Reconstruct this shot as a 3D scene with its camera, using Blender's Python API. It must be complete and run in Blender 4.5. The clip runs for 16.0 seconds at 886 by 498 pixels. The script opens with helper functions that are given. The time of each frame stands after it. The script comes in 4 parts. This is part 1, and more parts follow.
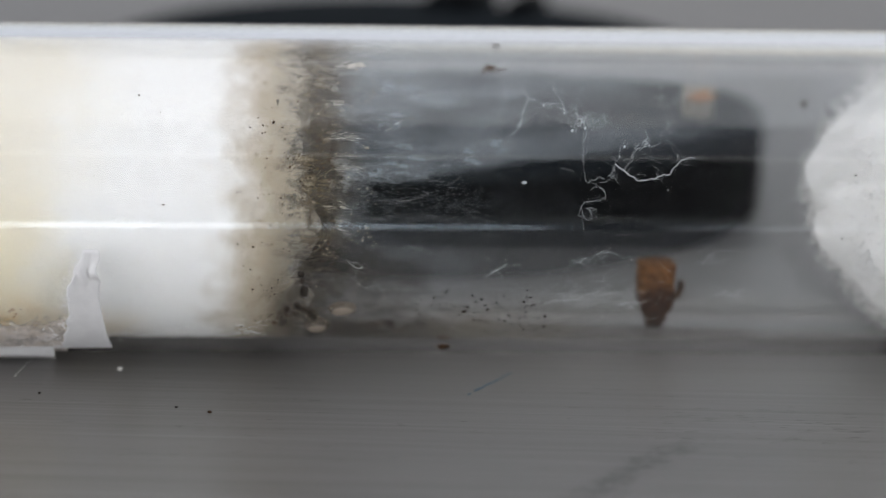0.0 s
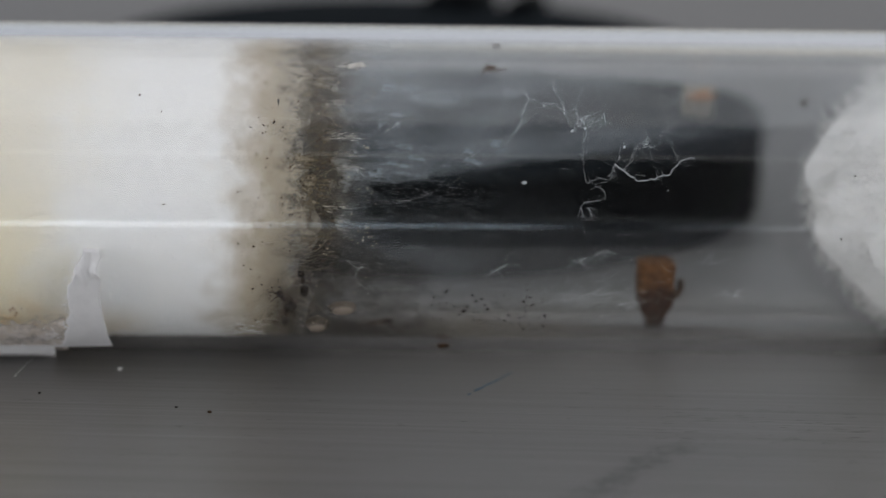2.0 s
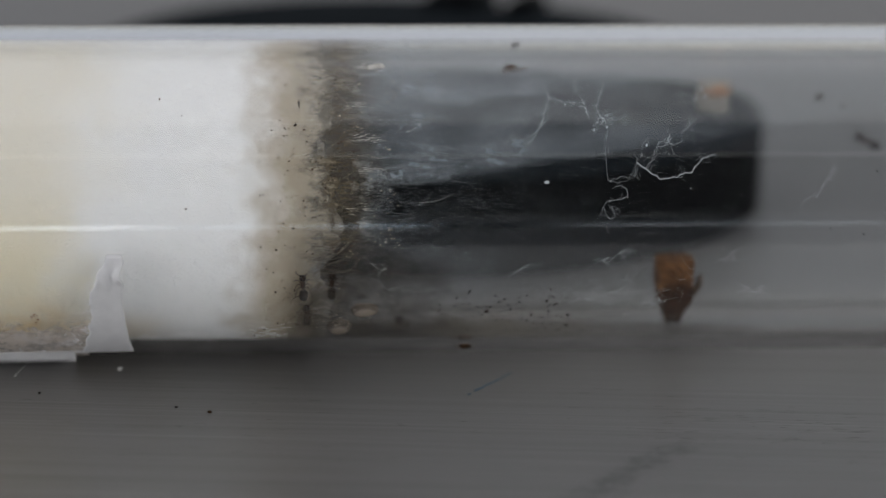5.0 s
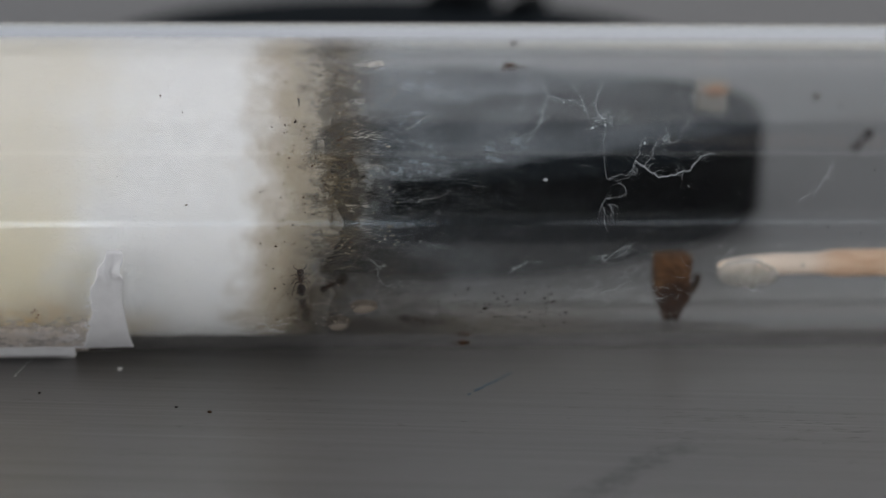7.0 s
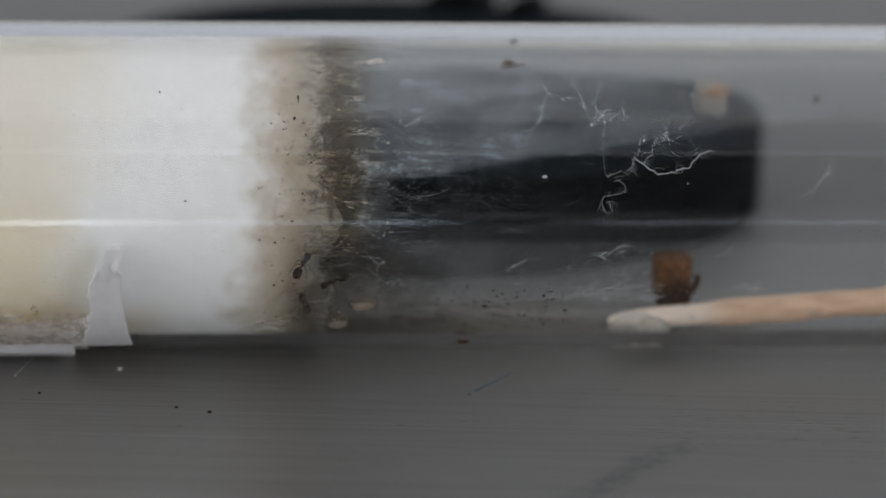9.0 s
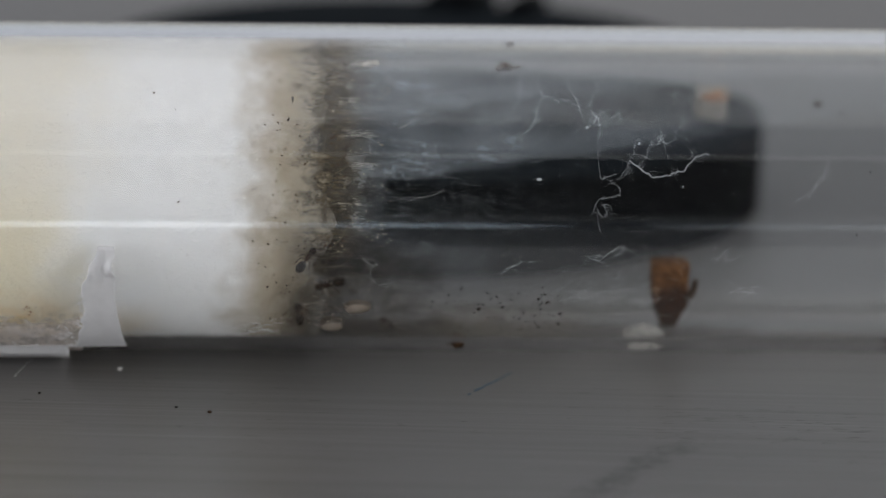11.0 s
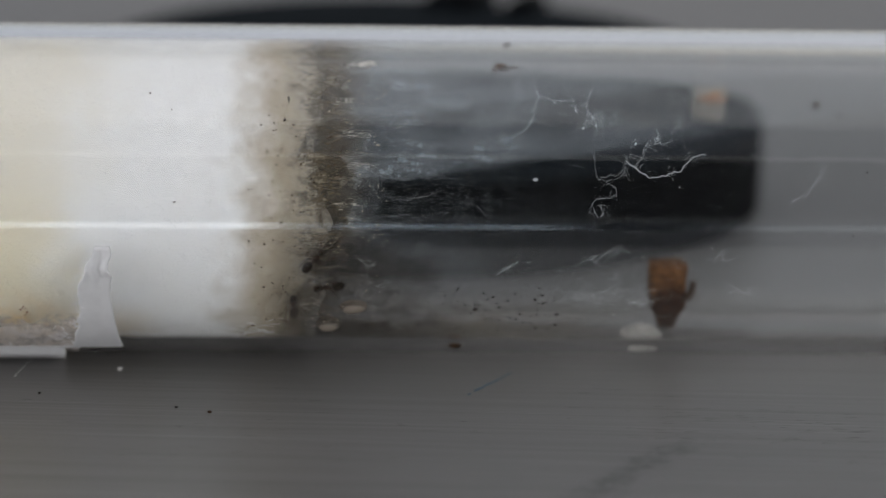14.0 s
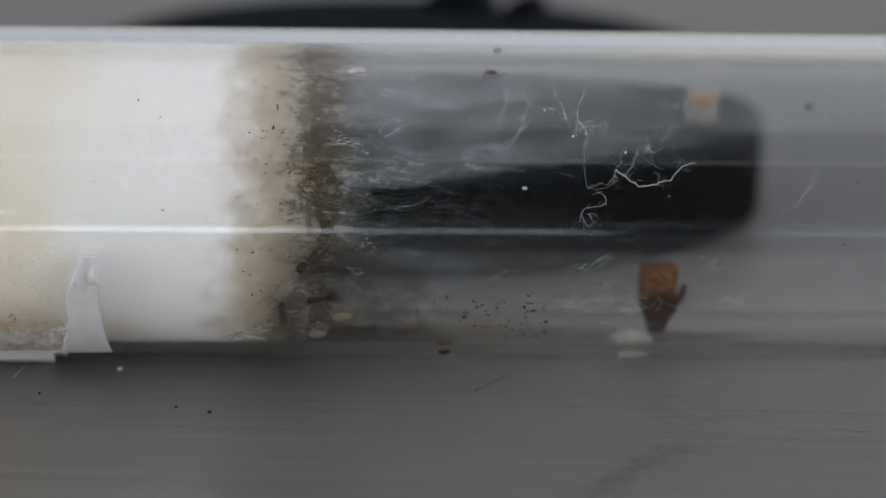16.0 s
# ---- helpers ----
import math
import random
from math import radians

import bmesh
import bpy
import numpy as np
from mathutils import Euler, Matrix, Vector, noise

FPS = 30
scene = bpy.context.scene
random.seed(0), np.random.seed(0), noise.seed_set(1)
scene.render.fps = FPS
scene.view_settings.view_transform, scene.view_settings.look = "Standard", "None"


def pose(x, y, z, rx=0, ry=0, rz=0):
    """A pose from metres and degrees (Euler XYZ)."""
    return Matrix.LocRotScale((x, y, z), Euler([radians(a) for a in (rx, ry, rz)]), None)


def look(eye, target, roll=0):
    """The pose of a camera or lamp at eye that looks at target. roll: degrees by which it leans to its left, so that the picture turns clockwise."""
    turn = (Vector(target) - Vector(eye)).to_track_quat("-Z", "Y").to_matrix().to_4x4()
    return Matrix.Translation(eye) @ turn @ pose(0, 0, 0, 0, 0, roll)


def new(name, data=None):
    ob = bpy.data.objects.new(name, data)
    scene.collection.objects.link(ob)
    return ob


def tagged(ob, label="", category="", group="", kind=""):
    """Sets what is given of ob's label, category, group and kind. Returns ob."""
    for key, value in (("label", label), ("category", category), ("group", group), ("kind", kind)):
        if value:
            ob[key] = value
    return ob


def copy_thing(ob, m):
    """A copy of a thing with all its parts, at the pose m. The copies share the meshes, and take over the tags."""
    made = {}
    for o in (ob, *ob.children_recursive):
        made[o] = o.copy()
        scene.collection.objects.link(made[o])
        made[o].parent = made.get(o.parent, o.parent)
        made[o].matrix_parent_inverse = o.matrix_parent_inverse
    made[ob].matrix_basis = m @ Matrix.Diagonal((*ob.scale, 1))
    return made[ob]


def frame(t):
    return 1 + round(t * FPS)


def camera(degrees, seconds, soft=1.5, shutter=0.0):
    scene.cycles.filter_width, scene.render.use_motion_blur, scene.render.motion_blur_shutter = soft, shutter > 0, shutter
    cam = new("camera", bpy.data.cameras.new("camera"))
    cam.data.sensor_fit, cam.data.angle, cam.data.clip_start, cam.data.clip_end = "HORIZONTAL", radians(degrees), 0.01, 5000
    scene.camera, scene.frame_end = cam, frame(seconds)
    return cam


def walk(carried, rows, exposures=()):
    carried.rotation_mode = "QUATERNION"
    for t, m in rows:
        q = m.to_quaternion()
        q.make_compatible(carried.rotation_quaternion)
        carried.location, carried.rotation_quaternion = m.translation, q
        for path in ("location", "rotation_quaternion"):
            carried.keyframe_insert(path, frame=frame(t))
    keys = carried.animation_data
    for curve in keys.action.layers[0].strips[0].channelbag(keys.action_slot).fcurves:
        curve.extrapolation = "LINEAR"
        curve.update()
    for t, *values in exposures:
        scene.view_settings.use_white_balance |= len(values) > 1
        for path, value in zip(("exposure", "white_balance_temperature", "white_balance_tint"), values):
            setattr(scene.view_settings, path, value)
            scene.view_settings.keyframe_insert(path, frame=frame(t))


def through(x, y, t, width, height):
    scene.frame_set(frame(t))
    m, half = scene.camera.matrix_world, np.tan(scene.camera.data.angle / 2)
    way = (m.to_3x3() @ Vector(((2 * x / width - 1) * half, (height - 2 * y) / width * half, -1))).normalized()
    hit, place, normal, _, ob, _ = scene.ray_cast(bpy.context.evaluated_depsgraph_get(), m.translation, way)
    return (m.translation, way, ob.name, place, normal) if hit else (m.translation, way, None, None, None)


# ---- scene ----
MM = 0.001


def rows_of(table):
    return [(r[0], pose(r[1] * MM, r[2] * MM, r[3] * MM, r[6], r[5], r[4])) for r in table]


# ---- camera: a macro camera on a stand, still for the whole clip
cam = camera(15.0, 16.0, soft=1.25)
EYE, AIM, LEAN = (0.0, -0.1589272, 0.0505424), (0.0, -0.0008, 0.0052), 1.4
cam.data.dof.use_dof = True
cam.data.dof.focus_distance = 0.1564
cam.data.dof.aperture_fstop = 28.0
cam.data.dof.aperture_blades = 0
EXPOSURES = [(0.0, 0.48), (0.5, 0.22), (1.0, 0.13), (1.5, 0.1), (2.0, 0.02), (2.5, -0.04), (3.5, -0.04), (4.0, -0.08), (9.2, -0.1), (11.5, -0.02), (16.0, 0.0)]
walk(cam, [(0.0, look(EYE, AIM, LEAN)), (16.0, look(EYE, AIM, LEAN))], EXPOSURES)

# ---- the tube's way: seconds, x, y, z of its axis in mm, then turn, pitch and roll in degrees
TUBE = [
    (0.0, 0.0, 0.0, 8.0, 3.998, 0.027, 0.0),
    (0.5, 0.009, 0.222, 7.976, 3.948, 0.12, 0.213),
    (1.0, 0.009, 0.214, 7.975, 3.953, 0.095, 0.197),
    (1.5, 0.008, 0.183, 7.98, 3.965, 0.093, 0.191),
    (2.0, 0.009, 0.231, 7.978, 3.95, 0.099, 0.305),
    (2.5, 0.0, -0.056, 7.948, 4.022, 0.032, 1.606),
    (3.0, 0.014, 0.374, 7.971, 3.899, 0.12, -0.171),
    (3.5, -0.019, -0.19, 7.941, 3.61, 0.104, 1.161),
    (4.0, 1.488, 0.285, 8.069, 4.299, -0.158, 0.534),
    (4.2, 1.075, -0.4, 8.16, 5.016, -0.502, 0.715),
    (6.5, 0.863, 0.439, 8.087, 5.219, -0.139, 0.672),
    (7.0, 0.868, 0.502, 8.071, 5.213, -0.163, 0.579),
    (7.5, 0.874, 0.501, 8.078, 5.099, -0.163, 0.256),
    (8.0, 0.866, 0.513, 8.091, 5.122, -0.17, 0.109),
    (8.5, 0.86, 0.523, 8.08, 4.935, -0.137, -0.369),
    (9.0, 0.849, 0.477, 8.102, 4.989, -0.069, -0.391),
    (11.5, 0.659, -0.216, 8.025, 3.767, -0.007, -0.773),
    (12.0, 0.628, -0.45, 7.996, 3.566, -0.041, -0.221),
    (12.5, 0.539, -0.131, 8.024, 3.852, -0.049, -0.279),
    (13.0, 0.539, -0.127, 8.02, 3.852, -0.068, -0.301),
    (13.5, 0.539, -0.129, 8.02, 3.853, -0.077, -0.337),
    (14.0, 0.547, -0.043, 8.022, 3.777, -0.051, -1.047),
    (14.5, 0.542, -0.142, 8.018, 3.839, -0.068, -0.391),
    (15.0, 0.542, -0.134, 8.024, 3.839, -0.06, -0.286),
    (15.5, -0.029, -1.772, 7.867, 1.896, 0.058, 0.374),
    (16.0, 0.082, -0.588, 7.95, 3.466, -0.063, 0.483),
]
TUBE_ROWS = rows_of(TUBE)

# ---- light: a clouded sky through a roof window in two parts and a wide window behind the table; added unseen: a fill on each side, and strips behind the camera for the tube to mirror
world = bpy.data.worlds.new("sky")
scene.world = world
world.use_nodes = True
wt = world.node_tree
sky = wt.nodes.new("ShaderNodeTexSky")
sky.sky_type, sky.sun_disc, sky.sun_elevation, sky.sun_rotation = "NISHITA", False, radians(50), radians(20)
wt.nodes["Background"].inputs["Strength"].default_value = 0.03
sky.dust_density, sky.ozone_density = 1.5, 1.0
wt.links.new(sky.outputs[0], wt.nodes["Background"].inputs["Color"])


def area_light(name, place, target, wide, high, watts, colour):
    data = bpy.data.lights.new(name, "AREA")
    data.shape, data.size, data.size_y, data.energy, data.color = "RECTANGLE", wide, high, watts, colour
    ob = new(name, data)
    ob.matrix_world = look(place, target)
    return ob


DAYLIGHT = (0.985, 0.972, 0.968)
area_light("roof_window_daylight", (0.0, 0.105, 1.745), (0.0, 0.105, 0.0), 2.58, 1.97, 9.8, DAYLIGHT)
area_light("shaded_roof_window_daylight", (0.0, -1.55, 1.745), (0.0, -1.55, 0.0), 2.58, 1.26, 1.3, DAYLIGHT)
area_light("window_daylight", (0.0, 1.49, 0.86), (0.0, -0.5, 0.86), 3.16, 1.66, 5.4, DAYLIGHT)
# unseen fill from both sides, added to brighten the front of the cotton
area_light("west_fill_light", (-1.885, -1.35, 0.45), (0.0, -1.35, 0.45), 1.4, 1.2, 23.0, DAYLIGHT)
area_light("east_fill_light", (1.885, -1.35, 0.45), (0.0, -1.35, 0.45), 1.4, 1.2, 17.5, DAYLIGHT)
# added unseen on the camera's side for the tube to mirror: three low strips and a bright one at table height
for x, z, wide, high, watts, colour in ((0.06, -0.455, 0.25, 0.13, 0.45, (0.8, 0.9, 1.0)), (0.295, -0.455, 0.2, 0.12, 0.12, (0.72, 0.86, 1.0)),
                                        (0.65, -0.455, 0.3, 0.1, 0.09, (0.85, 0.92, 1.0)), (-0.33, 0.0, 0.54, 0.17, 3.4, (0.92, 0.96, 1.0))):
    area_light("mirrored_strip_light", (x, -2.285, z), (x, 0.0, z), wide, high, watts, colour)

# ---- materials


class Mat:
    """A short hand for node materials in millimetre coordinates of the object."""

    def __init__(self, name, **values):
        self.mat = bpy.data.materials.new(name)
        self.mat.use_nodes = True
        self.tree = self.mat.node_tree
        self.bsdf = self.tree.nodes["Principled BSDF"]
        self.out = self.tree.nodes["Material Output"]
        for key, value in values.items():
            self.put(self.bsdf.inputs[key.replace("_", " ")], value)
        self.coords = None

    def put(self, socket, value):
        if isinstance(value, bpy.types.NodeSocket):
            self.tree.links.new(value, socket)
        elif isinstance(value, tuple) and len(value) == 3 and socket.type == "RGBA":
            socket.default_value = (*value, 1)
        else:
            socket.default_value = value

    def node(self, kind, **inputs):
        made = self.tree.nodes.new("ShaderNode" + kind)
        for key, value in inputs.items():
            self.put(made.inputs[key.replace("_", " ")], value)
        return made

    def mm(self, stretch=(1, 1, 1)):
        if self.coords is None:
            self.coords = self.node("TexCoord").outputs["Object"]
        m = self.node("Mapping", Vector=self.coords)
        m.inputs["Scale"].default_value = [1000 * s for s in stretch]
        return m.outputs[0]

    def noise(self, scale, detail=4.0, rough=0.6, stretch=(1, 1, 1), distortion=0.0):
        return self.node("TexNoise", Vector=self.mm(stretch), Scale=scale, Detail=detail, Roughness=rough, Distortion=distortion).outputs[0]

    def axis(self, which):
        s = self.node("SeparateXYZ", Vector=self.mm())
        return s.outputs[which]

    def math(self, op, a, b=0.0, c=0.0):
        n = self.tree.nodes.new("ShaderNodeMath")
        n.operation = op
        for socket, value in zip(n.inputs, (a, b, c)):
            self.put(socket, value)
        return n.outputs[0]

    def span(self, value, a, b, low=0.0, high=1.0, smooth=True):
        n = self.tree.nodes.new("ShaderNodeMapRange")
        n.interpolation_type = "SMOOTHSTEP" if smooth else "LINEAR"
        for key, v in (("Value", value), ("From Min", a), ("From Max", b), ("To Min", low), ("To Max", high)):
            self.put(n.inputs[key], v)
        return n.outputs[0]

    def mix(self, fac, a, b, kind="MIX"):
        n = self.tree.nodes.new("ShaderNodeMix")
        n.data_type, n.blend_type = "RGBA", kind
        self.put(n.inputs[0], fac)
        self.put(n.inputs[6], a)
        self.put(n.inputs[7], b)
        return n.outputs[2]

    def bump(self, height, strength, distance):
        n = self.node("Bump", Strength=strength, Distance=distance * MM, Height=height)
        self.put(self.bsdf.inputs["Normal"], n.outputs[0])
        return n.outputs[0]

    def set(self, **values):
        for key, value in values.items():
            self.put(self.bsdf.inputs[key.replace("_", " ")], value)
        return self

    def surface(self, shader):
        self.tree.links.new(shader, self.out.inputs["Surface"])

    def mix_shader(self, fac, a, b):
        n = self.tree.nodes.new("ShaderNodeMixShader")
        self.put(n.inputs[0], fac)
        self.tree.links.new(a, n.inputs[1])
        self.tree.links.new(b, n.inputs[2])
        return n.outputs[0]


def wall_paint(name, colour):
    m = Mat(name, Roughness=0.85)
    n = m.noise(0.004, 5)
    m.set(Base_Color=m.mix(m.span(n, 0.3, 0.7), tuple(c * 0.93 for c in colour), colour))
    m.bump(m.noise(0.4, 3), 0.15, 0.3)
    return m.mat


PAINT_PALE = wall_paint("pale_wall_paint", (0.72, 0.72, 0.7))
# for the unseen south wall, near black to darken what the tube mirrors
PAINT_DARK = wall_paint("dark_backdrop_paint", (0.03, 0.03, 0.031))
PAINT_WHITE = wall_paint("white_ceiling_paint", (0.85, 0.85, 0.84))
FLOOR_MAT = wall_paint("dark_floor", (0.09, 0.085, 0.08))
DESK_MAT = wall_paint("white_desk_laminate", (0.82, 0.82, 0.82))


def brushed_sheet():
    m = Mat("brushed_grey_sheet", Metallic=0.0, IOR=1.5)
    fine = m.noise(1.0, 7, 0.8, (0.05, 3.6, 1))
    broad = m.noise(1.0, 4, 0.6, (0.012, 1.5, 1))
    cloud = m.noise(0.06, 4, 0.6)
    base = m.mix(m.span(fine, 0.32, 0.7), (0.131, 0.126, 0.123), (0.233, 0.225, 0.221))
    base = m.mix(m.span(broad, 0.45, 0.7, 0, 0.5), base, (0.107, 0.102, 0.1))
    base = m.mix(m.span(cloud, 0.35, 0.7, 0, 0.3), base, (0.176, 0.174, 0.171))
    # pale hairlines along the grain, and patches of short dark scratches
    pale = m.noise(1.0, 2, 0.5, (0.02, 3.0, 1))
    base = m.mix(m.span(pale, 0.62, 0.7, 0, 0.5), base, (0.27, 0.267, 0.262))
    scratch = m.math("MULTIPLY", m.span(m.noise(1.0, 3, 0.6, (0.3, 8.0, 1)), 0.62, 0.7), m.span(m.noise(0.12, 3), 0.5, 0.62))
    base = m.mix(m.math("MULTIPLY", scratch, 0.5), base, (0.06, 0.06, 0.062))
    speck = m.span(m.noise(1.6, 3, 0.6), 0.74, 0.78, 0, 0.4)
    base = m.mix(speck, base, (0.07, 0.07, 0.07))
    x, y = m.axis(0), m.axis(1)
    along = m.math("ADD", m.math("MULTIPLY", m.math("SUBTRACT", x, 9.0), 0.855), m.math("MULTIPLY", m.math("SUBTRACT", y, -17.2), -0.518))
    wob = m.math("ADD", along, m.math("MULTIPLY", m.math("SUBTRACT", m.noise(0.7, 5), 0.5), 3.0))
    across = m.span(m.math("ABSOLUTE", wob), 0.0, 1.25, 1, 0)
    near = m.span(m.math("ABSOLUTE", m.math("SUBTRACT", y, -18.0)), 2.0, 6.0, 1, 0)
    base = m.mix(m.math("MULTIPLY", m.math("MULTIPLY", m.math("MULTIPLY", across, near), m.span(m.noise(1.3, 6, 0.75), 0.35, 0.65, 0.2, 1.0)), 0.68), base, (0.035, 0.034, 0.033))
    m.set(Base_Color=base, Roughness=m.span(fine, 0.3, 0.7, 0.32, 0.46), Specular_IOR_Level=0.36)
    m.bump(fine, 0.3, 0.02)
    return m.mat


SHEET_MAT = brushed_sheet()


def glass(name, ior=1.47, tint=(1, 1, 1), rough=0.0):
    m = Mat(name, Base_Color=tint, Roughness=rough, IOR=ior)
    m.set(Transmission_Weight=1.0)
    return m.mat


TUBE_GLASS = glass("clear_tube_glass", 1.47, (0.932, 0.943, 0.947))


def soft_fibre(name, colour_of, through=0.35, bump=0.5):
    """Loose fibre: diffuse with light passing through it."""
    m = Mat(name)
    colour = colour_of(m)
    d = m.node("BsdfDiffuse", Color=colour).outputs[0]
    t = m.node("BsdfTranslucent", Color=colour).outputs[0]
    m.surface(m.mix_shader(through, d, t))
    return m.mat


def wool(name, colour_of, reach=3.0, bump=0.5):
    """Cotton wool: light spreads some millimetres inside it."""
    m = Mat(name, Roughness=0.9)
    fib = m.noise(3.2, 7, 0.75, (0.8, 1, 1), 1.4)
    clump = m.noise(0.6, 4, 0.6)
    m.bump(m.math("ADD", m.math("MULTIPLY", fib, 0.5), clump), bump, 1.3)
    m.set(Base_Color=colour_of(m), Subsurface_Weight=0.5, Subsurface_Scale=reach * MM)
    m.bsdf.inputs["Subsurface Radius"].default_value = (1.0, 0.98, 0.94)
    m.bsdf.inputs["Specular IOR Level"].default_value = 0.1
    return m.mat


def nest_cotton_colour(m):
    u = m.axis(0)
    wob = m.math("MULTIPLY", m.math("SUBTRACT", m.noise(0.35, 5), 0.5), 5.0)
    wob2 = m.math("MULTIPLY", m.math("SUBTRACT", m.noise(0.6, 5, 0.6), 0.5), 4.0)
    z = m.axis(2)
    edge = m.span(m.math("ADD", u, m.math("MULTIPLY", wob, 0.8)), -21.0, -16.6, 1, 0)
    wet = m.math("MAXIMUM", edge, m.span(m.math("ADD", m.math("ADD", u, wob), m.math("MULTIPLY", z, -0.3)), -22.5, -15.8, 1, 0))
    uz = m.math("ADD", u, m.span(z, 0.0, -4.5, 0, 2.1))
    stain = m.span(m.math("ADD", m.math("ADD", u, m.span(z, 0.0, -4.5, 0, 0.8)), wob2), -11.8, -8.4)
    grime = m.span(m.math("ADD", uz, wob2), -7.4, -5.4)
    base = m.mix(m.span(m.noise(1.6, 8, 0.75, distortion=0.8), 0.32, 0.68), (0.91, 0.91, 0.905), (0.985, 0.985, 0.98))
    base = m.mix(m.math("MULTIPLY", wet, 0.85), base, m.mix(m.span(z, 3.0, -2.0), (0.83, 0.78, 0.67), (0.85, 0.765, 0.56)))
    # the label's shadow and the wet edge, put into one beige tint
    shadow_hem = m.math("MULTIPLY", m.span(z, -3.4, -5.6), m.span(m.math("ADD", u, m.math("MULTIPLY", wob2, 0.4)), -13.2, -16.2))
    base = m.mix(m.math("MULTIPLY", shadow_hem, 0.7), base, (0.72, 0.62, 0.46))
    low = m.math("MULTIPLY", m.span(z, -2.5, -5.5), m.span(u, -20.5, -17.5, 1, 0))
    base = m.mix(m.math("MULTIPLY", low, m.span(m.noise(0.7, 4), 0.35, 0.65, 0, 0.75)), base, (0.66, 0.42, 0.12))
    base = m.mix(m.math("MULTIPLY", stain, 0.92), base, (0.42, 0.35, 0.25))
    base = m.mix(m.math("MULTIPLY", grime, 0.9), base, (0.08, 0.066, 0.047))
    dots = m.math("MULTIPLY", m.span(m.noise(2.6, 4, 0.7), 0.6, 0.72), m.span(u, -11.0, -8.0, 0, 0.75))
    return m.mix(dots, base, (0.1, 0.07, 0.04))


NEST_COTTON = wool("stained_cotton", nest_cotton_colour, 6.0, 0.5)
PLUG_COTTON = wool("white_cotton", lambda m: m.mix(m.span(m.noise(1.6, 8, 0.75, distortion=0.8), 0.32, 0.68), (0.95, 0.955, 0.96), (0.99, 0.99, 0.99)), 5.5, 0.6)
LOOSE_FIBRE = soft_fibre("loose_cotton_fibre", lambda m: (0.92, 0.92, 0.91), 0.4, 0.1)
DIRTY_FIBRE = soft_fibre("dirty_cotton_fibre", lambda m: m.mix(m.noise(1.1, 3), (0.3, 0.26, 0.2), (0.55, 0.5, 0.42)), 0.4, 0.1)


def dirt_sheen_film():
    """Dust and grime on the inside of the tube, thick beside the cotton, with a milky reflection painted in."""
    m = Mat("dusty_sheen_film")
    u, y, z = m.axis(0), m.axis(1), m.axis(2)
    front = m.span(y, 1.0, -1.0)
    blot = m.noise(0.45, 6, 0.65)
    fine = m.noise(1.5, 6, 0.75, (0.6, 1.0, 1.0), 0.15)
    wob = m.math("MULTIPLY", m.math("SUBTRACT", fine, 0.5), 5.0)
    uw = m.math("ADD", u, wob)
    grime = m.math("MULTIPLY", m.span(uw, -8.8, -6.6), m.span(uw, -6.0, -3.6, 1, 0))
    grime = m.math("MULTIPLY", grime, m.span(z, -0.5, -3.0, 1.0, 0.12))
    # a slanting reflection, painted as bluish haze with a brighter band along its edge
    tilt = m.math("ADD", m.math("ADD", z, m.math("MULTIPLY", u, -0.128)), m.math("MULTIPLY", m.math("SUBTRACT", blot, 0.5), 0.5))
    sheen_streak = m.math("MULTIPLY", m.math("MULTIPLY", m.span(tilt, 2.45, 2.9), m.span(tilt, 3.1, 4.1, 1, 0)), m.span(u, 4.0, 15.0, 0.13, 0.0))
    haze = m.math("MULTIPLY", m.span(u, -4.0, 11.0, 0.33, 0.13), m.span(tilt, 2.35, 2.95, 0.015, 1.0))
    haze = m.math("ADD", haze, sheen_streak)
    haze = m.math("MULTIPLY", m.math("MULTIPLY", haze, m.span(uw, -6.5, -3.5, 0.1, 1.0)), m.math("MULTIPLY", m.span(blot, 0.35, 0.7, 0.65, 1.2), m.span(m.noise(1.0, 6, 0.65, (0.3, 1.6, 1.6)), 0.3, 0.7, 0.55, 1.35)))
    low = m.math("MULTIPLY", m.span(z, -2.7, -5.0), m.span(uw, -2.0, 10.0, 0.46, 0.03))
    low = m.math("MULTIPLY", low, m.span(m.noise(1.1, 6, 0.7), 0.32, 0.66, 0.2, 1.3))
    scuff = m.math("MULTIPLY", m.math("MULTIPLY", m.span(z, 3.0, 1.9), m.span(m.noise(1.0, 5, 0.7, (0.5, 3.5, 3.5)), 0.6, 0.7)), m.span(uw, -5.5, 5.0, 0.34, 0.0))
    fuzz = m.math("MULTIPLY", m.span(m.noise(2.2, 9, 0.8, (0.8, 1, 1), 0.6), 0.54, 0.62), m.span(uw, -5.0, 4.0, 0.26, 0.0))
    grain = m.math("MULTIPLY", m.span(m.noise(6.5, 4, 0.75), 0.6, 0.66), m.span(uw, -5.0, 8.0, 0.42, 0.03))
    haze = m.math("ADD", haze, m.math("MULTIPLY", front, m.math("ADD", grain, m.math("ADD", scuff, fuzz))))
    amount = m.math("ADD", m.math("ADD", m.math("MULTIPLY", grime, m.span(fine, 0.35, 0.65, 0.25, 0.9)), haze), m.math("MULTIPLY", low, front))
    bottom = m.math("MULTIPLY", m.span(z, -5.2, -6.0), m.span(m.noise(0.5, 6, 0.7, (0.5, 1, 1)), 0.3, 0.6, 0.2, 0.5))
    amount = m.math("MAXIMUM", amount, m.math("MULTIPLY", m.math("MULTIPLY", bottom, m.span(u, 0.0, 9.0, 1.0, 0.25)), m.span(y, 2.0, -1.0)))
    amount = m.math("MULTIPLY", amount, m.span(u, -10.0, -7.0))
